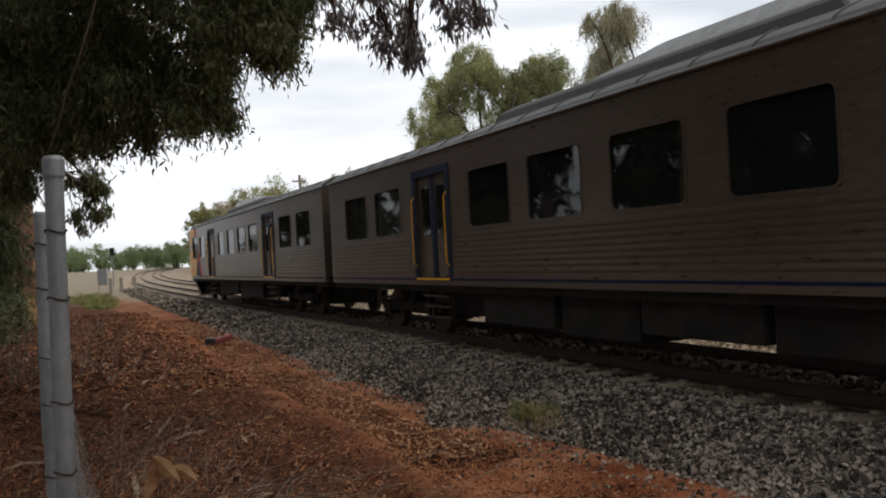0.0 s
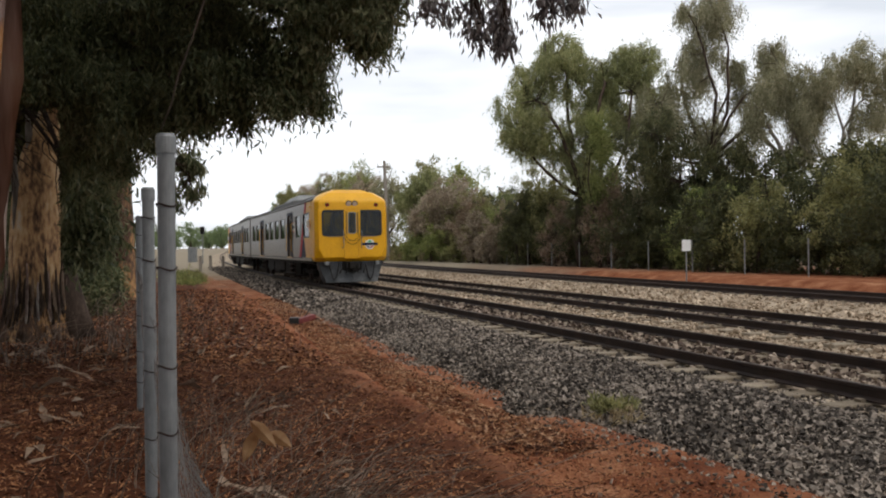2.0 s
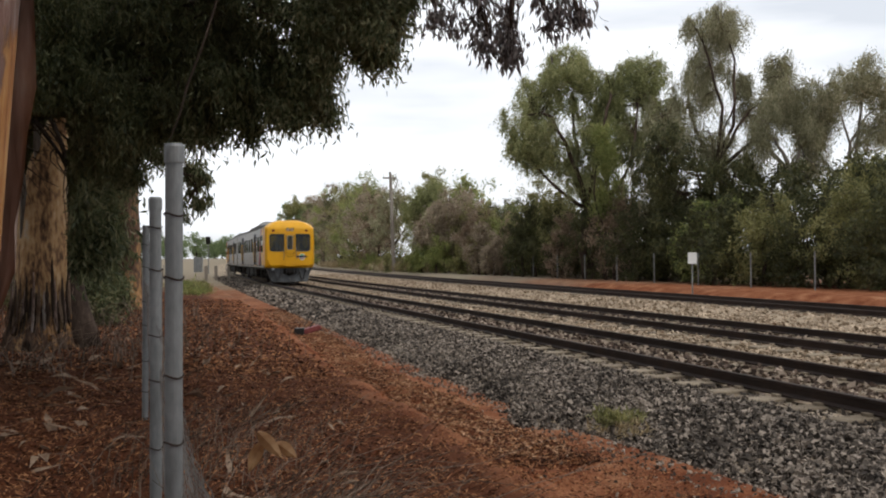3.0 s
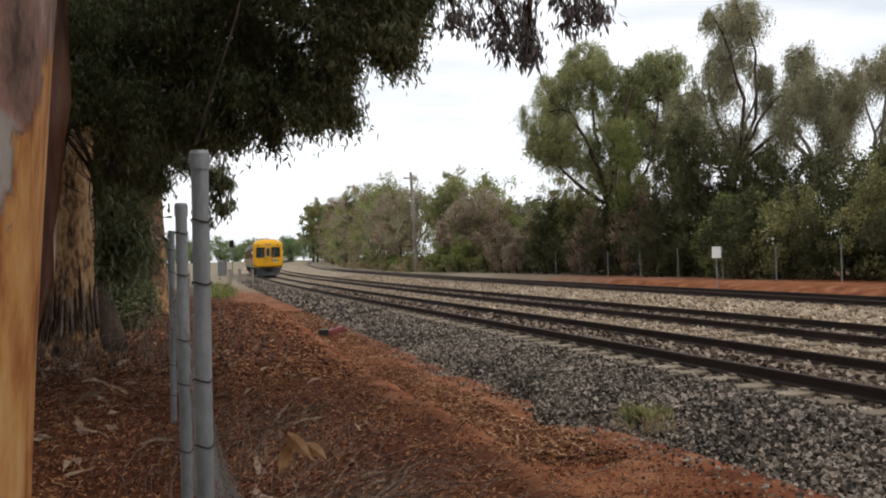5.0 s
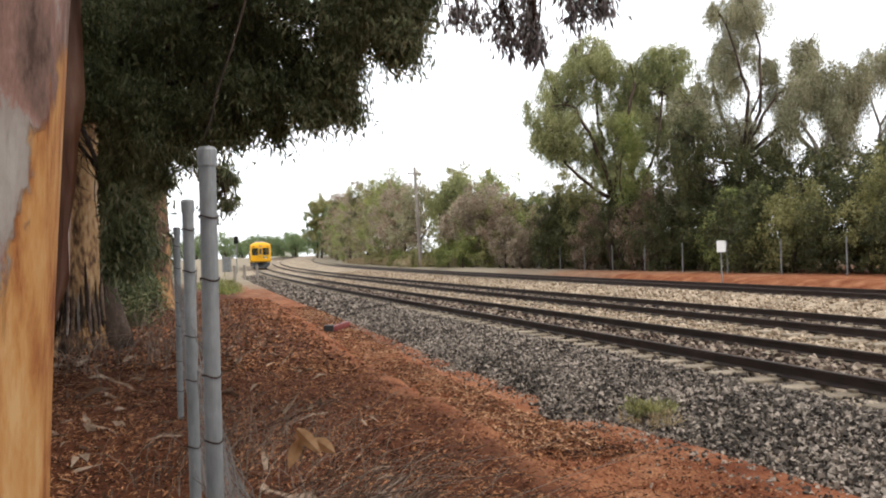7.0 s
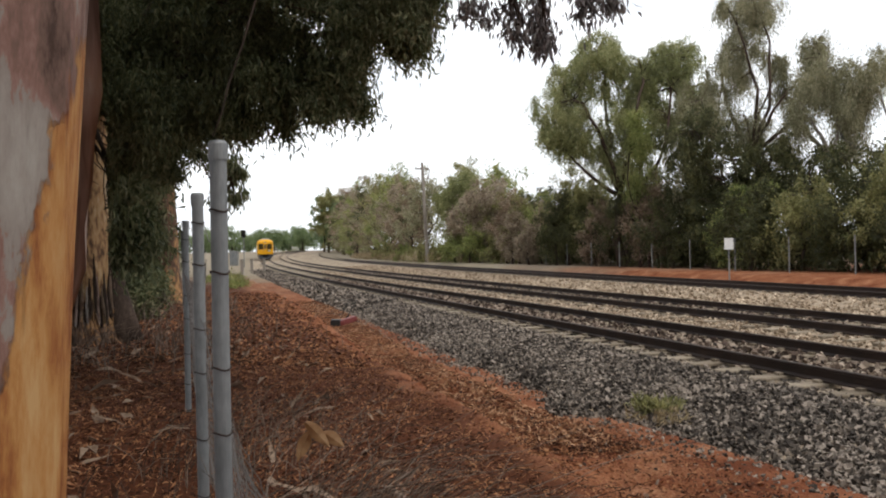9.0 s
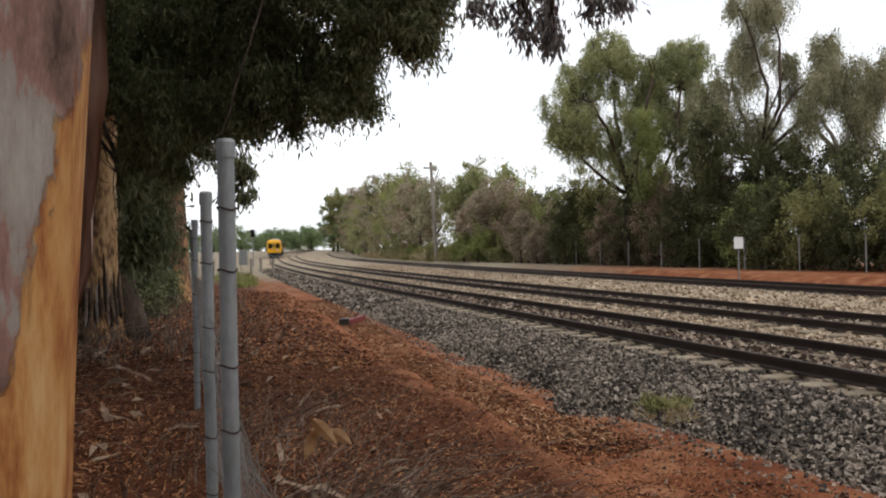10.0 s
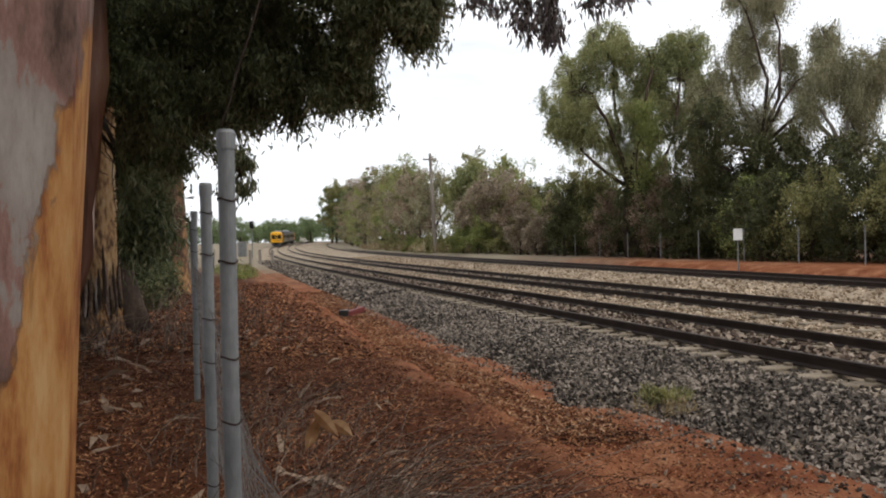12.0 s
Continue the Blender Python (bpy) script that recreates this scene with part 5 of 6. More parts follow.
def bark_strip(parent, x, y, z0, z1, width, yaw, curl, seed, mat=BARK_STRIP):
    """A long hanging sheet of shed bark, thin and curled."""
    rs = np.random.RandomState(seed)
    bm = bmesh.new()
    n, m = 12, 5
    rows = []
    for i in range(n + 1):
        s = i / n
        z = z0 + (z1 - z0) * s
        w = width * (0.25 + 0.9 * math.sin(math.pi * min(1, 0.15 + 0.8 * s))) * (0.8 + 0.4 * rs.rand())
        off = curl * (1 - s) ** 2
        rows.append([bm.verts.new((x + math.cos(yaw) * w * (j / m - 0.5) - math.sin(yaw) * (off + 0.25 * w * ((j / m - 0.5) * 2) ** 2),
                                   y + math.sin(yaw) * w * (j / m - 0.5) + math.cos(yaw) * (off + 0.25 * w * ((j / m - 0.5) * 2) ** 2), z + 0.03 * rs.randn())) for j in range(m + 1)])
    for p, q in zip(rows, rows[1:]):
        for j in range(m):
            bm.faces.new((p[j], p[j + 1], q[j + 1], q[j]))
    bmesh.ops.solidify(bm, geom=bm.faces[:], thickness=0.006)
    return part("bark_strip", bm, mat, parent, smooth=True)


near_gum = big_trunk("gum_tree", "huge gum trunk with peeling bark and bare orange wood", -0.878, 0.95, 0.31, 7.0, 21, PEELING, 0.1, (0.085, 0))
mid_gum = big_trunk("gum_tree", "thick old gum trunk, bare pale orange above shaggy bark", -6.4, 15.5, 0.42, 9.0, 22, PALE_GUM,
                    profile=[(-0.3, 0.0, 0.85), (0.0, 0.0, 0.72), (0.35, -0.04, 0.58), (0.9, -0.1, 0.48), (1.8, -0.12, 0.42), (2.8, -0.08, 0.38), (3.4, 0.02, 0.3), (4.0, 0.18, 0.2), (4.7, 0.34, 0.13), (6.0, 0.6, 0.1), (9.0, 1.2, 0.05)])
# dark bark colour stands for the shaded side of the flared foot
part("buttress", tube(bmesh.new(), [(0.62, -0.1, -0.1), (0.5, -0.06, 0.5), (0.4, 0.0, 1.0), (0.32, 0.05, 1.6), (0.3, 0.1, 2.2)], [0.34, 0.26, 0.2, 0.15, 0.08], 12), BARK_DARK, mid_gum, "rough bark buttress, dark for the trunk's shaded side", smooth=True)
back_gum = big_trunk("gum_tree", "old gum trunk with loose brown bark", -8.75, 27.0, 0.42, 10.0, 23, SHAGGY, 0.4, (-0.02, 0))
def bark_skirt(parent, levels, seed, mat):
    """Rough dark bark round the foot of a trunk, with a torn upper edge."""
    rs = np.random.RandomState(seed)
    bm = bmesh.new()
    n = 96
    torn = [0.25 + 0.5 * rs.rand() ** 2 for k in range(n)]
    rows = []
    for i in range(7):
        row = []
        for k in range(n):
            z = -0.25 + (0.25 + torn[k]) * i / 6
            c, r = (float(np.interp(z, [q[0] for q in levels], [q[m] for q in levels])) for m in (1, 2))
            r = (r + 0.03) * (1.03 + 0.05 * math.sin(11 * k / n * math.tau) + 0.035 * rs.randn())
            row.append(bm.verts.new((c + r * math.cos(k * math.tau / n), r * math.sin(k * math.tau / n), z)))
        rows.append(row)
    for p, q in zip(rows, rows[1:]):
        for k in range(n):
            bm.faces.new((p[k], p[(k + 1) % n], q[(k + 1) % n], q[k]))
    return part("bark_skirt", bm, mat, parent, "dark torn bark round the foot")


bark_skirt(mid_gum, [(-0.3, 0.0, 0.85), (0.0, 0.0, 0.72), (0.35, -0.04, 0.58), (0.9, -0.1, 0.48)], 8, SHAGGY)
for k in range(44):
    ang = -2.9 + 0.075 * k
    z0 = 0.1 + 0.5 * ((k * 7) % 11) / 11
    bark_strip(mid_gum, 0.57 * math.cos(ang) - 0.06, 0.57 * math.sin(ang), z0, z0 + 0.5 + 0.6 * ((k * 5) % 7) / 7, 0.055, ang + math.pi / 2, -0.1, 30 + k, (BARK_STRIP, BARK_DARK, BARK_RED, BARK_DARK)[k % 4])
for k, (dx, z0, z1) in enumerate(((-0.3, 1.4, 3.6), (-0.1, 3.0, 4.6))):
    bark_strip(mid_gum, dx, -0.42 + 0.1 * k, z0, z1, 0.1, 0.2, 0.1, 60 + k, BARK_PALE)


def loose_bark(parent, angle, z0, z1, width, out, seed):
    """A sheet of loose bark standing off the side of the near trunk."""
    rs = np.random.RandomState(seed)
    bm = bmesh.new()
    rows = []
    for i in range(25):
        s = i / 24
        z = z0 + (z1 - z0) * s
        w = width * min(1.0, 0.15 + 1.5 * s) * (0.9 + 0.2 * rs.rand())
        off = out * math.sin(math.pi * (0.15 + 0.7 * s)) + 0.006 * math.sin(9 * s)
        row = []
        for j in range(6):
            q = angle + (j / 5 - 0.5) * w / 0.3
            rr = 0.285 + off * (0.6 + 0.4 * math.cos(1.7 * (j / 5 - 0.3))) + 0.004 * rs.randn()
            row.append(bm.verts.new((rr * math.cos(q) + 0.085 * z, rr * math.sin(q), z)))
        rows.append(row)
    for p, q in zip(rows, rows[1:]):
        for j in range(5):
            bm.faces.new((p[j], p[j + 1], q[j + 1], q[j]))
    bmesh.ops.solidify(bm, geom=bm.faces[:], thickness=0.007)
    return part("loose_bark", bm, BARK_RED, parent, "reddish sheet of loose bark", smooth=True)


loose_bark(near_gum, 0.72, 1.3, 2.7, 0.13, 0.035, 5)
loose_bark(near_gum, 0.98, 1.15, 2.3, 0.12, 0.05, 6)


def canopy(name, label, root, boughs, leaf, per, spread, seed, droop=1.1, clump_r=0.5, mat=GUM_OVERHEAD):
    """Hanging boughs: each a limb from the root, twigs, and sprays of narrow leaves. boughs: x, y, z, rx, rz, clumps."""
    rs = np.random.RandomState(seed)
    t = thing(name, label, "tree", root)
    bm = bmesh.new()
    cs, rad = [], []
    o = Vector(root)
    for x, y, z, rx, rz, n in boughs:
        c = Vector((x, y, z)) - o
        pts = limb(bm, (0, 0, 0), c + Vector((0, 0, 0.3 * rz)), 0.07, 0.02, rs, 0.06, 6, 7)
        for k in range(int(n)):
            d = rs.randn(3)
            d /= np.linalg.norm(d)
            q = c + Vector(d * np.array([rx, rx * spread, rz]) * rs.rand() ** 0.4)
            limb(bm, pts[-1 - rs.randint(3)], q, 0.012, 0.004, rs, 0.1, 4, 4)
            cs.append(q)
            rad.append(clump_r * (0.6 + 0.7 * rs.rand()))
    part("limbwork", bm, BARK_DARK, t)
    rad = np.stack([np.array(rad)] * 3, 1) * np.array([0.85, 0.85, 1.0])
    v, f = leaf_cloud(cs, rad, per, leaf, leaf * 0.12, rs, droop, 0.2)
    # leaves between the camera and the old shaggy trunk are dropped, fitting the view
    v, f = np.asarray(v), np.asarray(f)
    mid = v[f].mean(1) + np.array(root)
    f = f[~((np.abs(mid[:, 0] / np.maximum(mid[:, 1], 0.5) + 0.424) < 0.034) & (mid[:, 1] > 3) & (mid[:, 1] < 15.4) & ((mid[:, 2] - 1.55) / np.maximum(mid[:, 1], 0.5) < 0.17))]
    part("crown", np_mesh("crown", v, f, mat), mat, t)
    return t


BOUGHS_FRONT = [(-0.3, 8.2, 3.8, 0.22, 0.35, 14), (-0.12, 8.2, 4.2, 0.2, 0.2, 9), (-0.5, 8.2, 4.05, 0.3, 0.5, 18), (-0.75, 8.4, 3.65, 0.32, 0.35, 14), (-1.35, 8.6, 4.3, 0.6, 0.7, 24), (-1.2, 8.5, 3.15, 0.25, 0.3, 10), (-0.92, 8.5, 3.05, 0.15, 0.22, 7), (-1.75, 8.8, 3.4, 0.5, 0.6, 22),
                (-1.6, 9.0, 3.32, 0.4, 0.3, 10), (-2.3, 9.0, 3.4, 0.6, 0.45, 18), (-2.6, 9.2, 4.3, 1.0, 0.8, 30), (-2.85, 9.0, 3.02, 0.5, 0.3, 12), (-2.25, 9.0, 3.0, 0.35, 0.22, 10), (-3.6, 9.5, 3.6, 0.9, 0.9, 34), (-3.3, 10.0, 2.85, 0.5, 0.4, 12)]
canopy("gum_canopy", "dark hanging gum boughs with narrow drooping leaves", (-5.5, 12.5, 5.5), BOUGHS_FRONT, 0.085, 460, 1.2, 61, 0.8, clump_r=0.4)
BOUGHS_DEEP = [(-4.45, 11.9, 1.9, 0.3, 0.35, 11), (-4.75, 12.6, 2.5, 0.45, 0.6, 16), (-4.9, 13.2, 1.8, 0.4, 0.3, 8), (-4.0, 10.3, 3.7, 1.1, 0.9, 34), (-4.6, 10.5, 4.4, 1.5, 1.3, 50), (-5.2, 11.0, 3.0, 1.3, 0.8, 34), (-3.4, 11.5, 5.2, 1.6, 1.0, 40), (-1.2, 11.0, 6.0, 1.6, 0.9, 36), (-6.2, 13.0, 3.0, 1.4, 1.2, 36), (-5.2, 14.0, 4.8, 2.0, 1.6, 40)]
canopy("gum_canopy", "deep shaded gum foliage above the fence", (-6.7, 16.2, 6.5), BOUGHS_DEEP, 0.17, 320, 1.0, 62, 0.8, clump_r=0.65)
# boughs above the view, made denser to shade the path
BOUGHS_TOP = [(-4.4, 4.6, 6.6, 2.2, 0.9, 60), (-3.0, 6.0, 6.8, 2.4, 1.0, 60), (-5.5, 7.0, 7.5, 2.4, 1.2, 50), (0.5, 7.5, 7.6, 2.0, 0.9, 40), (-2.5, 1.5, 6.5, 2.4, 0.9, 50), (-6.5, 2.5, 6.5, 2.4, 1.2, 40), (-2.0, 11.5, 8.4, 2.6, 1.2, 40)]
canopy("gum_canopy", "high gum crown out of view, added to shade the path", (-1.2, 3.0, 6.0), BOUGHS_TOP, 0.3, 170, 1.1, 63, clump_r=0.7)
SPRAYS = [(1.0, 8.0, 3.5, 0.1, 0.12, 7), (0.28, 8.0, 3.86, 0.16, 0.1, 5), (1.62, 8.0, 3.84, 0.2, 0.08, 6), (1.36, 8.0, 3.76, 0.1, 0.1, 4), (0.8, 8.0, 3.6, 0.2, 0.12, 7), (0.7, 8.0, 3.82, 0.32, 0.3, 13), (0.95, 8.0, 3.62, 0.14, 0.2, 7), (0.42, 8.1, 4.15, 0.22, 0.2, 6), (1.45, 8.0, 3.98, 0.25, 0.18, 8), (1.12, 8.0, 4.2, 0.2, 0.18, 4)]
canopy("gum_branch", "thin hanging gum branch with reddish narrow leaves", (0.4, 7.8, 7.5), SPRAYS, 0.105, 30, 0.6, 64, 1.5, 0.25, GUM_SPRAY)
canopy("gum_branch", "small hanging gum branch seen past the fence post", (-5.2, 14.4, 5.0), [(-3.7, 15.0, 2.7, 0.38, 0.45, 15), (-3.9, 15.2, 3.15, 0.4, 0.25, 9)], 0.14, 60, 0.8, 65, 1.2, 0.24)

# gums along the path, out of view, added to darken reflections and block sky
for i, (x, y, h) in enumerate(((-7.5, -2.5, 11), (-9.0, 6.0, 11), (-3.5, -9.0, 12), (3.5, -14.0, 11), (-12.0, 12.0, 12), (10.0, -22.0, 11), (-13.5, 20.0, 12), (-15.0, 30.0, 12), (-19.0, 38.0, 13), (-22.0, 50.0, 13), (-27.0, 62.0, 13), (-24.0, 24.0, 13), (-33.0, 80.0, 13))):
    tree("gum_tree", "broad gum tree along the path, added to block sky light", x, y, [(0, 0, h * 0.66, 4.2, h * 0.26, 2), (0.5, 0.5, h * 0.36, 3.2, h * 0.16, 0.7 if y > 15 else 0.05)], 66, 130, 0.6, 1.3, SHRUB_DARK, BARK_GREY, 560 + i, 0.4, 0.3, group="path gums", shell=0.2)

# second row with large leaves, added only to darken the train's reflections
for i, (x, y) in enumerate(((-13.0, 26.0), (-16.5, 34.0), (-17.6, 43.0), (-21.5, 47.0), (-23.5, 56.0), (-26.5, 70.0), (-31.0, 66.0), (-37.0, 92.0))):
    tree("gum_tree", "broad gum tree along the path, added to block sky light", x, y, [(0, 0, 9.6, 4.4, 2.8, 2)], 50, 96, 0.8, 1.4, SHRUB_DARK, BARK_GREY, 580 + i, 0.4, 0.3, group="path gums", shell=0.2, thin=0.3)

# a shed strand of bark hanging from the boughs to the post
st = thing("hanging_bark", "thin brown strand of bark hanging over the post", "bark", (-0.84, 3.12, 1.98))
part("strand", tube(bmesh.new(), [(0, 0, 0), (0.03, 0.02, 0.09), (0.05, 0.05, 0.2), (0.1, 0.06, 0.34), (0.14, 0.1, 0.5), (0.19, 0.12, 0.7), (0.22, 0.15, 1.0), (0.2, 0.2, 1.7), (-0.36, -0.12, 4.0)], [0.0015, 0.003, 0.0045, 0.003, 0.0045, 0.003, 0.003, 0.003, 0.003], 5), BARK_DARK, st)

part("knot", bmesh_ball(0.011, (0.408, 0.02, 1.305)), BARK_DARK, near_gum)
part("knot", bmesh_ball(0.007, (0.41, 0.028, 1.335)), BARK_DARK, near_gum)

# dark scrub behind the fence
for i, (x, y, h, w) in enumerate(((-7.4, 20.5, 1.5, 1.6), (-9.6, 25.0, 3.0, 2.6), (-12.0, 27.0, 4.2, 3.6), (-13.0, 36.0, 4.0, 4.0))):
    a_, u_ = to_plan(x, y)
    shrub("dark shaded bush behind the fence", float(a_), float(u_), h, w, GUM_OVERHEAD, 500 + i, 150, 0.13, 60, group="bushes by the path")


# ---- fence by the path ----
def fence_post(x, y, height, lean=(0, 0), label="galvanised steel pipe fence post with cap"):
    a_, u_ = to_plan(x, y)
    z0 = float(ground_z(a_, u_))
    p = thing("fence_post", label, "fence post", (x, y, z0), "path fence posts")
    top = Vector((lean[0], lean[1], height))
    part("pipe", tube(bmesh.new(), [(0, 0, -0.2), top * 0.5, top], 0.03, 20), GALV, p, smooth=False)
    bm = tube(bmesh.new(), [top - Vector((0, 0, 0.06)), top - Vector((0, 0, 0.004)), top + Vector((0, 0, 0.008))], [0.0345, 0.0345, 0.028], 20)
    part("cap", bm, GALV, p, "pressed steel cap")
    for z in (0.28, 0.58, 0.93, 1.16, 1.5, 1.72):
        if z < height - 0.1:
            part("tie_wire", tube(bmesh.new(), [(top.x * z / height + 0.033 * math.cos(t), top.y * z / height + 0.033 * math.sin(t), z + 0.006 * math.sin(2 * t)) for t in [k * math.tau / 14 for k in range(15)]], 0.0036, 5), RUST, p, "rusty twisted tie wire")
    return p


FENCE = [(-0.816, 3.03), (-1.307, 4.5), (-2.59, 8.5), (-3.8, 12.5), (-5.0, 16.5)]
for i, (x, y) in enumerate(FENCE):
    fence_post(x, y, (1.96, 1.87, 1.9, 1.9, 1.9)[i], ((0.016, 0), (0.008, 0), (0.02, 0), (-0.02, 0), (0.02, 0))[i])

# loose fence wires sagging between the posts
fw = thing("fence_wire", "slack rusty fence wires between the posts", "fence wire", (-0.816, 3.03, 0))
for z, s in ((1.72, 0.1), (1.16, 0.16), (0.58, 0.1)):
    bm = bmesh.new()
    pts = []
    for (x0, y0), (x1, y1) in zip(FENCE, FENCE[1:]):
        for k in range(10):
            t = k / 10
            pts.append((x0 + (x1 - x0) * t + 0.816 + 0.03, y0 + (y1 - y0) * t - 3.03, z - s * 4 * t * (1 - t) + 0.02 * math.sin(9 * t)))
    tube(bm, pts, 0.0022, 5)
    part("strand", bm, WIRE, fw)


def chain_link(label, x0, y0, x1, y1, top0, top1, slump, seed):
    """Sagging diamond mesh; slump is how far its foot lies out over the path."""
    rs = np.random.RandomState(seed)
    ph = rs.rand(3) * 6.28
    bm = bmesh.new()
    n, m = int(math.hypot(x1 - x0, y1 - y0) / 0.036), 26
    def place(i, j):
        s, k = i / n, j / m
        out = slump * (1 - k) ** 1.5 * (0.7 + 0.3 * math.sin(5 * s + ph[0])) + 0.03 * math.sin(11 * s + 7 * k + ph[1])
        z = 0.02 + (top0 + (top1 - top0) * s) * k * (1 - 0.12 * math.sin(math.pi * s))
        return (x0 + (x1 - x0) * s + out * 0.95, y0 + (y1 - y0) * s + 0.29 * out + 0.02 * math.sin(17 * s + ph[2]), z)
    for d in (1, -1):
        for st in range(-m, n + m, 2):
            run = [(st + j if d > 0 else st - j, j) for j in range(m + 1)]
            run = [place(i, j) for i, j in run if 0 <= i <= n]
            if len(run) > 1:
                tube(bm, run, 0.0018, 3, False)
    t = thing("chain_link_mesh", label, "fence mesh", (0, 0, 0))
    part("netting", bm, WIRE, t)


chain_link("slumped grey chain link mesh lying out over the path", -0.79, 3.06, -1.28, 4.5, 1.15, 1.2, 0.42, 1)
chain_link("slack grey chain link mesh between fence posts", -1.29, 4.53, -2.57, 8.5, 1.5, 1.4, 0.12, 2)


def stems(name, label, x, y, count, reach, height, seed, lean, mat=TWIG, r=0.003):
    rs = np.random.RandomState(seed)
    bm = bmesh.new()
    for k in range(count):
        px, py = rs.randn() * reach * 0.5, rs.randn() * reach
        a_, u_ = to_plan(x + px, y + py)
        z0 = float(ground_z(a_, u_)) - 0.02
        h = height * (0.4 + 0.8 * rs.rand())
        dx, dy = lean[0] + 0.35 * rs.randn(), lean[1] + 0.35 * rs.randn()
        pts = [(px + dx * h * s * s, py + dy * h * s * s, z0 + h * (s - 0.25 * s * s * (1 + rs.rand()))) for s in (0, 0.25, 0.5, 0.75, 1.0)]
        tube(bm, pts, [r, r, r * 0.8, r * 0.6, r * 0.4], 3, False)
    t = thing(name, label, "dry stems", (x, y, 0), kind="stuff")
    part("stems", bm, mat, t)


stems("dry_stems", "tangle of dry grey stems beside the fence", -0.55, 3.9, 520, 0.6, 0.85, 71, (0.5, -0.1))
stems("dry_stems", "tangle of dry grey stems beside the fence", -1.5, 6.8, 260, 0.9, 0.6, 72, (0.5, -0.1))
stems("dry_stems", "dry undergrowth behind the fence", -4.6, 14.0, 300, 1.8, 0.8, 73, (0.1, 0), r=0.006)
stems("dry_stems", "dry undergrowth behind the fence", -7.2, 20.0, 300, 2.4, 0.9, 74, (0.1, 0), r=0.008)


# ---- litter on the path ----
def litter(name, label, count, x0, x1, y0, y1, length, width, seed, mat, limit=0.0, bias=1.0, reach=40.0):
    rs = np.random.RandomState(seed)
    x = x0 + (x1 - x0) * rs.rand(count)
    y = y0 + (y1 - y0) * rs.rand(count) ** bias
    a_, u_ = to_plan(x, y)
    if reach < 5:
        a_ = y0 + (y1 - y0) * rs.rand(count) ** bias
        u_ = lip(a_) - 0.1 + limit - reach * rs.rand(count)
        x, y = plan(a_, u_)
    edge = lip(a_) - 0.1 + limit + 0.08 * lumps(x, y, 2.3, 4.0) + 0.5 * rs.rand(count) ** 8
    keep = (u_ < edge) & (u_ > edge - reach) & (lumps(x, y, 1.3, 7.0) + rs.rand(count) * 2.2 > 0.1)
    x, y, a_, u_ = x[keep], y[keep], a_[keep], u_[keep]
    n = len(x)
    z = ground_z(a_, u_) + 0.004 + 0.015 * rs.rand(n)
    yaw = rs.rand(n) * 6.28
    d = np.stack([np.cos(yaw), np.sin(yaw), 0.35 * rs.randn(n)], 1)
    s = np.stack([-np.sin(yaw), np.cos(yaw), 0.4 * rs.randn(n)], 1)
    ln, wd = (length * (0.4 + rs.rand(n)))[:, None], (width * (0.5 + rs.rand(n)))[:, None]
    p = np.stack([x, y, z], 1)
    up = np.array([0, 0, 1.0]) * ln * (0.02 + 0.14 * rs.rand(n))[:, None]
    v = np.stack([p - d * ln / 2, p + s * wd + up, p + d * ln / 2, p - s * wd + up], 1)
    tagged(new(name, np_mesh(name, v.reshape(-1, 3), np.arange(4 * n).reshape(-1, 4), mat)), label, "leaf litter", kind="stuff")


litter("leaf_litter", "dry fallen gum leaves and bark chips on red dirt", 190000, -9, 3.2, 3.0, 14, 0.06, 0.0048, 81, LITTER, limit=-0.12, bias=1.3)
litter("back_litter", "dry fallen gum leaves and bark chips on red dirt", 22000, -14, 5, -12, 3.0, 0.08, 0.011, 86, LITTER)
litter("leaf_litter", "dry fallen gum leaves and bark chips on red dirt", 46000, -12, 1, 12, 34, 0.1, 0.015, 82, LITTER, bias=1.2)
litter("bark_litter", "curled strips of shed bark on the ground", 700, -8, 0.4, 3.2, 18, 0.34, 0.03, 83, BARK_STRIP, limit=-0.9)

litter("gully_litter", "dry leaves and bark washed into the gully", 16000, 0, 0, -6.3, 16, 0.09, 0.006, 84, PALE_LITTER, limit=1.4, bias=1.3, reach=1.08)
# dense dark leaves also stand for the shade on the gully floor
litter("gully_litter", "dry leaves washed into the gully, dark for its shade", 34000, 0, 0, -6.6, 18, 0.065, 0.0055, 87, LITTER, limit=1.4, bias=1.3, reach=1.08)
litter("fan_litter", "thin scatter of dry leaves on washed-out dirt", 11000, 0, 0, -10, -5.0, 0.035, 0.005, 88, LITTER, limit=1.7, reach=1.7)

# caught dead leaves
for i, (x, y, z, yaw, ln) in enumerate(((-0.45, 2.6, 0.955, 0.4, 0.10), (-0.40, 2.56, 1.0, -0.7, 0.11), (-0.36, 2.62, 0.97, -0.9, 0.08))):
    bm = bmesh.new()
    rows = []
    for k in range(7):
        s = k / 6
        w = 0.02 * math.sin(math.pi * (0.08 + 0.9 * s))
        rows.append([bm.verts.new((j * w, 0.006 * abs(j) + 0.01 * math.sin(4 * s), ln * (0.5 - s))) for j in (-1, 0, 1)])
    for p, q in zip(rows, rows[1:]):
        for j in range(2):
            bm.faces.new((p[j], p[j + 1], q[j + 1], q[j]))
    bmesh.ops.solidify(bm, geom=bm.faces[:], thickness=0.0012)
    lf = part("dead_leaf", bm, DEAD_LEAF)
    lf.matrix_basis = pose(x, y, z, 12, math.degrees(yaw), 10)
    tagged(lf, "curled tan dead leaf caught in the fence mesh", "leaf", "caught leaves")


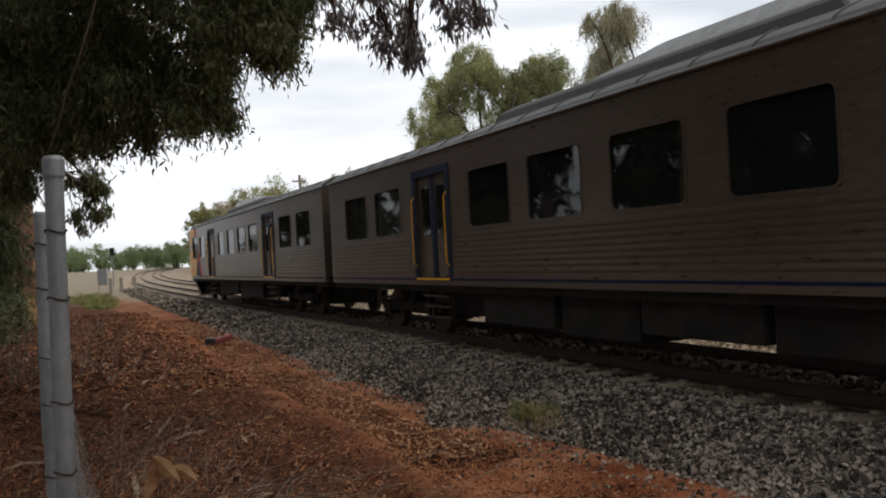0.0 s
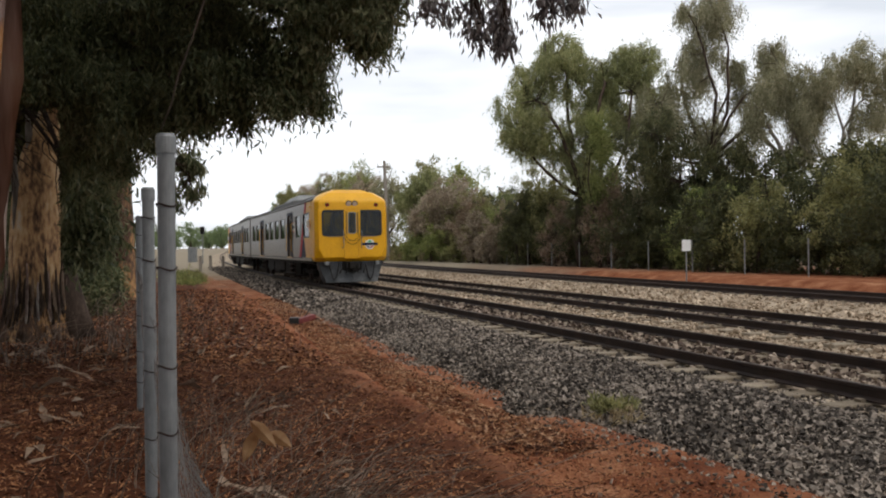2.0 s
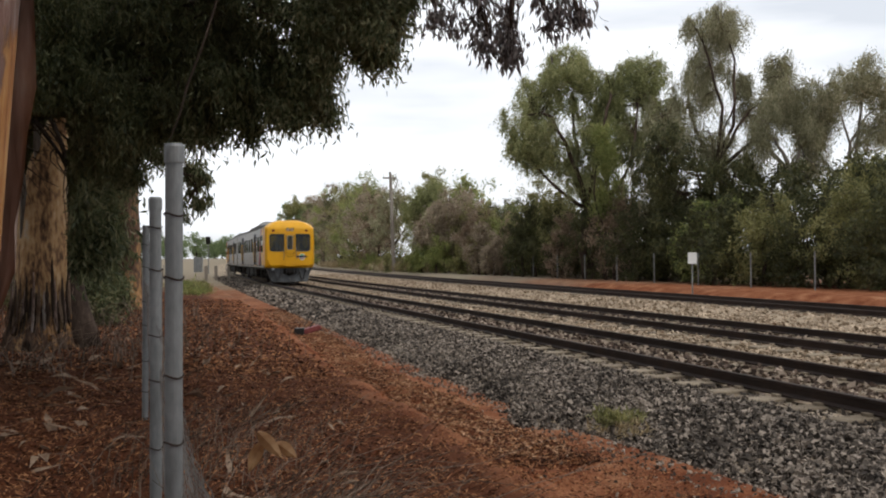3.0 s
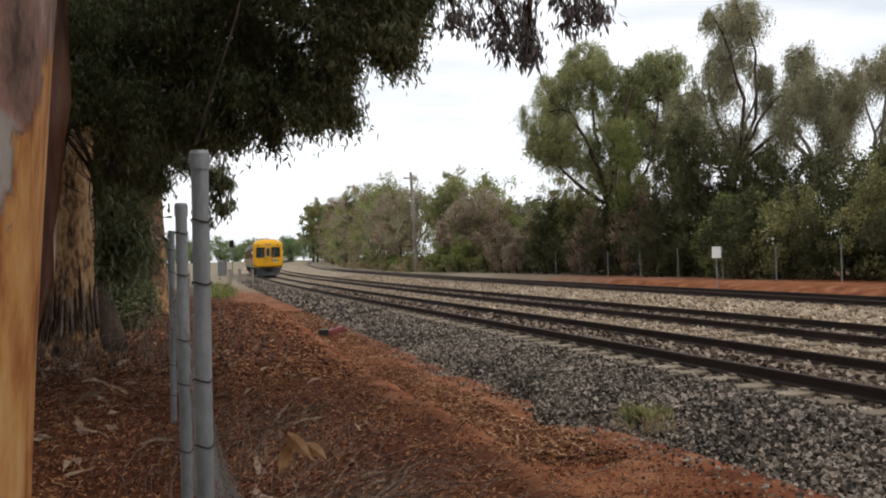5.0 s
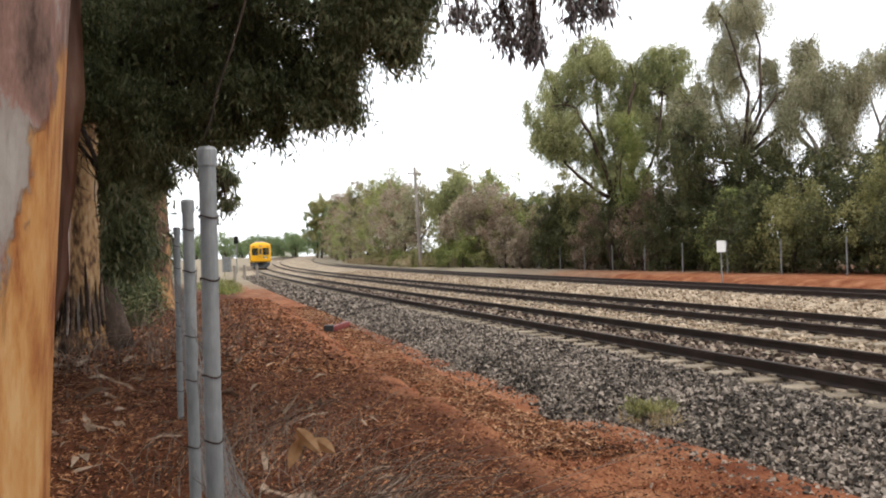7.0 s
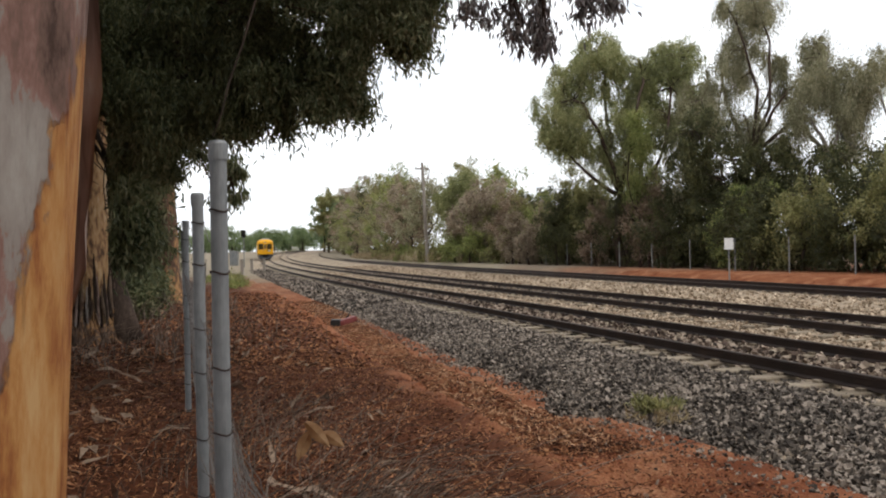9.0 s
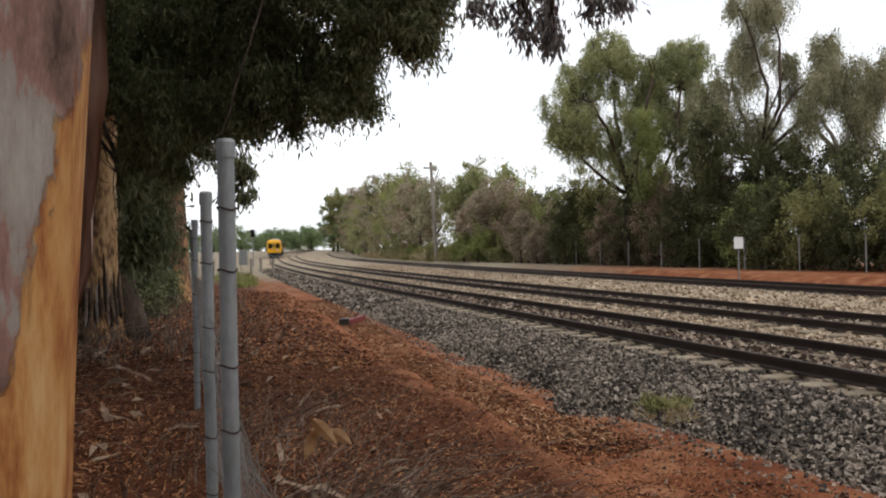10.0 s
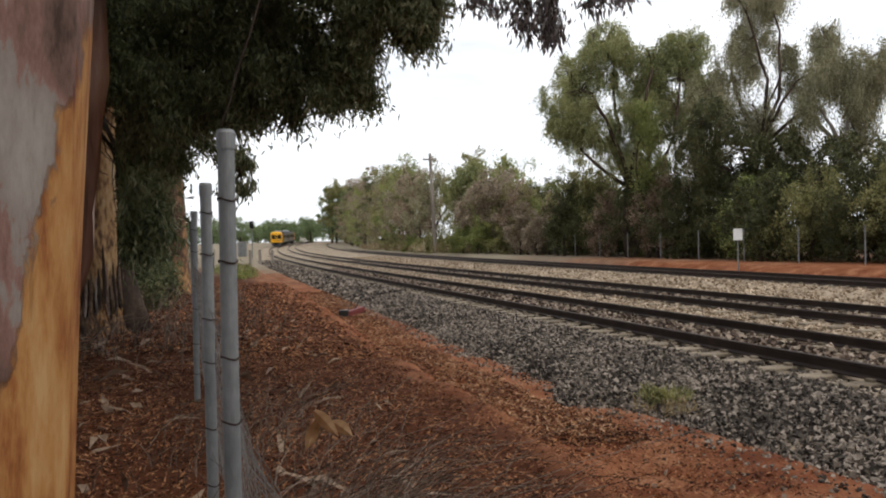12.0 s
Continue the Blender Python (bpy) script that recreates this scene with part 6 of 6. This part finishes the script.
# ---- small things along the line ----
def tuft(label, x, y, z, mat, count, spread, height, seed, name="grass_tuft"):
    rs = np.random.RandomState(seed)
    c = np.stack([rs.randn(count) * spread * 0.5, rs.randn(count) * spread * 0.5, 0.05 + np.abs(rs.randn(count)) * height * 0.3], 1)
    v, f = leaf_cloud(c, np.full((count, 3), spread * 0.25), 6, height * 0.6, 0.008 + height * 0.02, rs, -0.6, 0.2)
    ob = new(name, np_mesh(name, v, f, mat))
    ob.location = (x, y, z)
    tagged(ob, label, "weed", "weeds", "stuff")


tuft("small grey-green weed growing in the stones", 2.32, 9.6, -0.40, SHRUB_OLIVE, 50, 0.26, 0.2, 91, "weed")
tuft("dry straw at the foot of the stones", 2.35, 9.2, -0.42, DRY_GRASS, 24, 0.3, 0.14, 92)
for i in range(10):
    x, y = (float(v) for v in plan(26 + 1.3 * i, -5.9 + rnd.uniform(-0.7, 0.5)))
    tuft("low green weed at the end of the path", x, y, -0.05, SHRUB_OLIVE if i % 2 else SHRUB_BRIGHT, 60, 0.6, 0.4, 600 + i, "weed")
for i in range(4):
    x, y = (float(v) for v in plan(73 + 1.8 * i, 15.2 + rnd.uniform(-0.3, 0.5)))
    tuft("pale dry grass mounded on the bank", x, y, 0.12, PALE_GRASS, 130, 1.0, 0.9, 720 + i)
for i in range(14):
    x, y = (float(v) for v in plan(60 + 5 * i, 15.5 + rnd.uniform(-0.6, 1.2)))
    tuft("dry yellow grass on the bank", x, y, 0.1, DRY_GRASS, 120, 1.2, 0.9, 700 + i)

# red fallen marker in the gully
x, y = -2.55, 21.3
a_, u_ = to_plan(x, y)
mk = thing("fallen_marker", "faded red plastic marker lying on the stones", "marker", (x, y, float(ground_z(a_, u_)) + 0.06))
bm = bmesh.new()
box(bm, -0.1, 0.36, -0.11, 0.11, 0.0, 0.13, 0.03)
part("red_body", bm, RED_PLASTIC, mk).matrix_basis = pose(0, 0, 0, 0, -14, 25)
part("black_foot", boxes((-0.3, -0.05, -0.15, 0.15, -0.06, 0.14), bevel=0.02), BLACK, mk)
part("thin_rod", tube(bmesh.new(), [(0.05, 0, 0.1), (0.36, 0.05, 0.62)], 0.012, 6), BLACK, mk)
part("thin_rod", tube(bmesh.new(), [(-0.1, 0.1, 0.08), (0.1, 0.15, 0.55)], 0.01, 6), BLACK, mk)

# lineside sign and far fence
sg = thing("trackside_sign", "small white sign on a thin grey post", "sign", (11.95, 35.6, float(ground_z(*to_plan(11.95, 35.6)))))
part("post", tube(bmesh.new(), [(0, 0, -0.2), (0, 0, 1.75)], 0.03, 8), DULL_STEEL, sg)
part("panel", boxes((-0.19, 0.19, -0.045, -0.03, 1.32, 1.8), bevel=0.004), WHITE, sg, "white rectangular panel")
far_posts = None
for k in range(24):
    a_ = 6.0 + 3.8 * k
    u_ = 17.0
    x, y = (float(v) for v in plan(a_, u_))
    z = float(ground_z(a_, u_))
    if far_posts is None:
        far_posts = thing("wire_fence_post", "thin grey steel post of the far fence", "fence post", (x, y, z), "far fence posts")
        part("post", tube(bmesh.new(), [(0, 0, -0.2), (0, 0, 1.55)], 0.03, 8), DULL_STEEL, far_posts)
    else:
        copy_thing(far_posts, pose(x, y, z))
fm = thing("far_fence_wires", "thin wires of the far fence", "fence wire")
for h in (0.3, 0.9, 1.5):
    part("strand", tube(bmesh.new(), [(*[float(v) for v in plan(a_, 17.0)], float(ground_z(a_, 17.0)) + h) for a_ in range(6, 96, 4)], 0.003, 4), UNDER, fm)

# timber power pole
pp = thing("power_pole", "weathered timber power pole with a short crossarm", "power pole", (-1.8, 88.0, 0))
part("pole", tube(bmesh.new(), [(0.19, 0, -0.3), (0.06, 0, 5), (-0.13, 0, 10.4)], [0.21, 0.19, 0.14], 10), TIMBER, pp)
part("crossarm", boxes((-0.9, 0.55, -0.07, 0.07, 9.7, 9.85)), TIMBER, pp)
for sx in (-0.78, 0.44):
    part("insulator", tube(bmesh.new(), [(sx, 0, 9.85), (sx, 0, 10.15)], [0.06, 0.04], 8), WHITE, pp)
part("brace", tube(bmesh.new(), [(0.0, 0, 8.0), (0.42, 0, 8.8), (0.72, 0, 9.7)], 0.05, 5), TIMBER, pp)

# by the path's far end: posts, a cabinet, a signal mast, a house
for i, (x, y, h) in enumerate(((-15.6, 66, 1.2), (-16.2, 72, 1.25), (-16.2, 77, 1.3))):
    t = thing("timber_post", "short dark timber post beside the line", "post", (x, y, float(ground_z(*to_plan(x, y)))), "short posts")
    part("post", boxes((-0.11, 0.11, -0.11, 0.11, -0.2, h), bevel=0.02), TIMBER, t)
x, y = -26.5, 108.0
t = thing("trackside_cabinet", "pale grey metal cabinet beside the line", "cabinet", (x, y, float(ground_z(*to_plan(x, y)))))
part("body", boxes((-0.5, 0.5, -0.4, 0.4, 0, 1.9), bevel=0.03), DULL_STEEL, t)
part("cabinet_door", boxes((-0.42, 0.42, -0.42, -0.403, 0.15, 1.75)), GALV, t)
x, y = -24.3, 104.0
t = thing("signal_mast", "thin grey signal mast with dark head", "signal", (x, y, float(ground_z(*to_plan(x, y)))))
part("mast", tube(bmesh.new(), [(0, 0, -0.2), (0, 0, 4.2)], 0.07, 8), DULL_STEEL, t)
part("signal_head", boxes((-0.25, 0.25, -0.2, 0.1, 3.6, 4.5), bevel=0.04), UNDER, t)
x, y = -74.0, 415.0
h = thing("house", "distant cream house with a grey gable roof", "house", (x, y, float(rise(to_plan(x, y)[0]))))
part("wall", boxes((-4, 4, -3, 3, -1, 3.0)), WALL, h)
part("roof", slab(bmesh.new(), [(-4.6, 2.9), (4.6, 2.9), (0, 5.0)], -3.4, 6.8), TILE, h)
part("window", boxes((-1.0, 1.0, -3.05, -3.003, 0.9, 2.2)), GLASS, h)

motions()
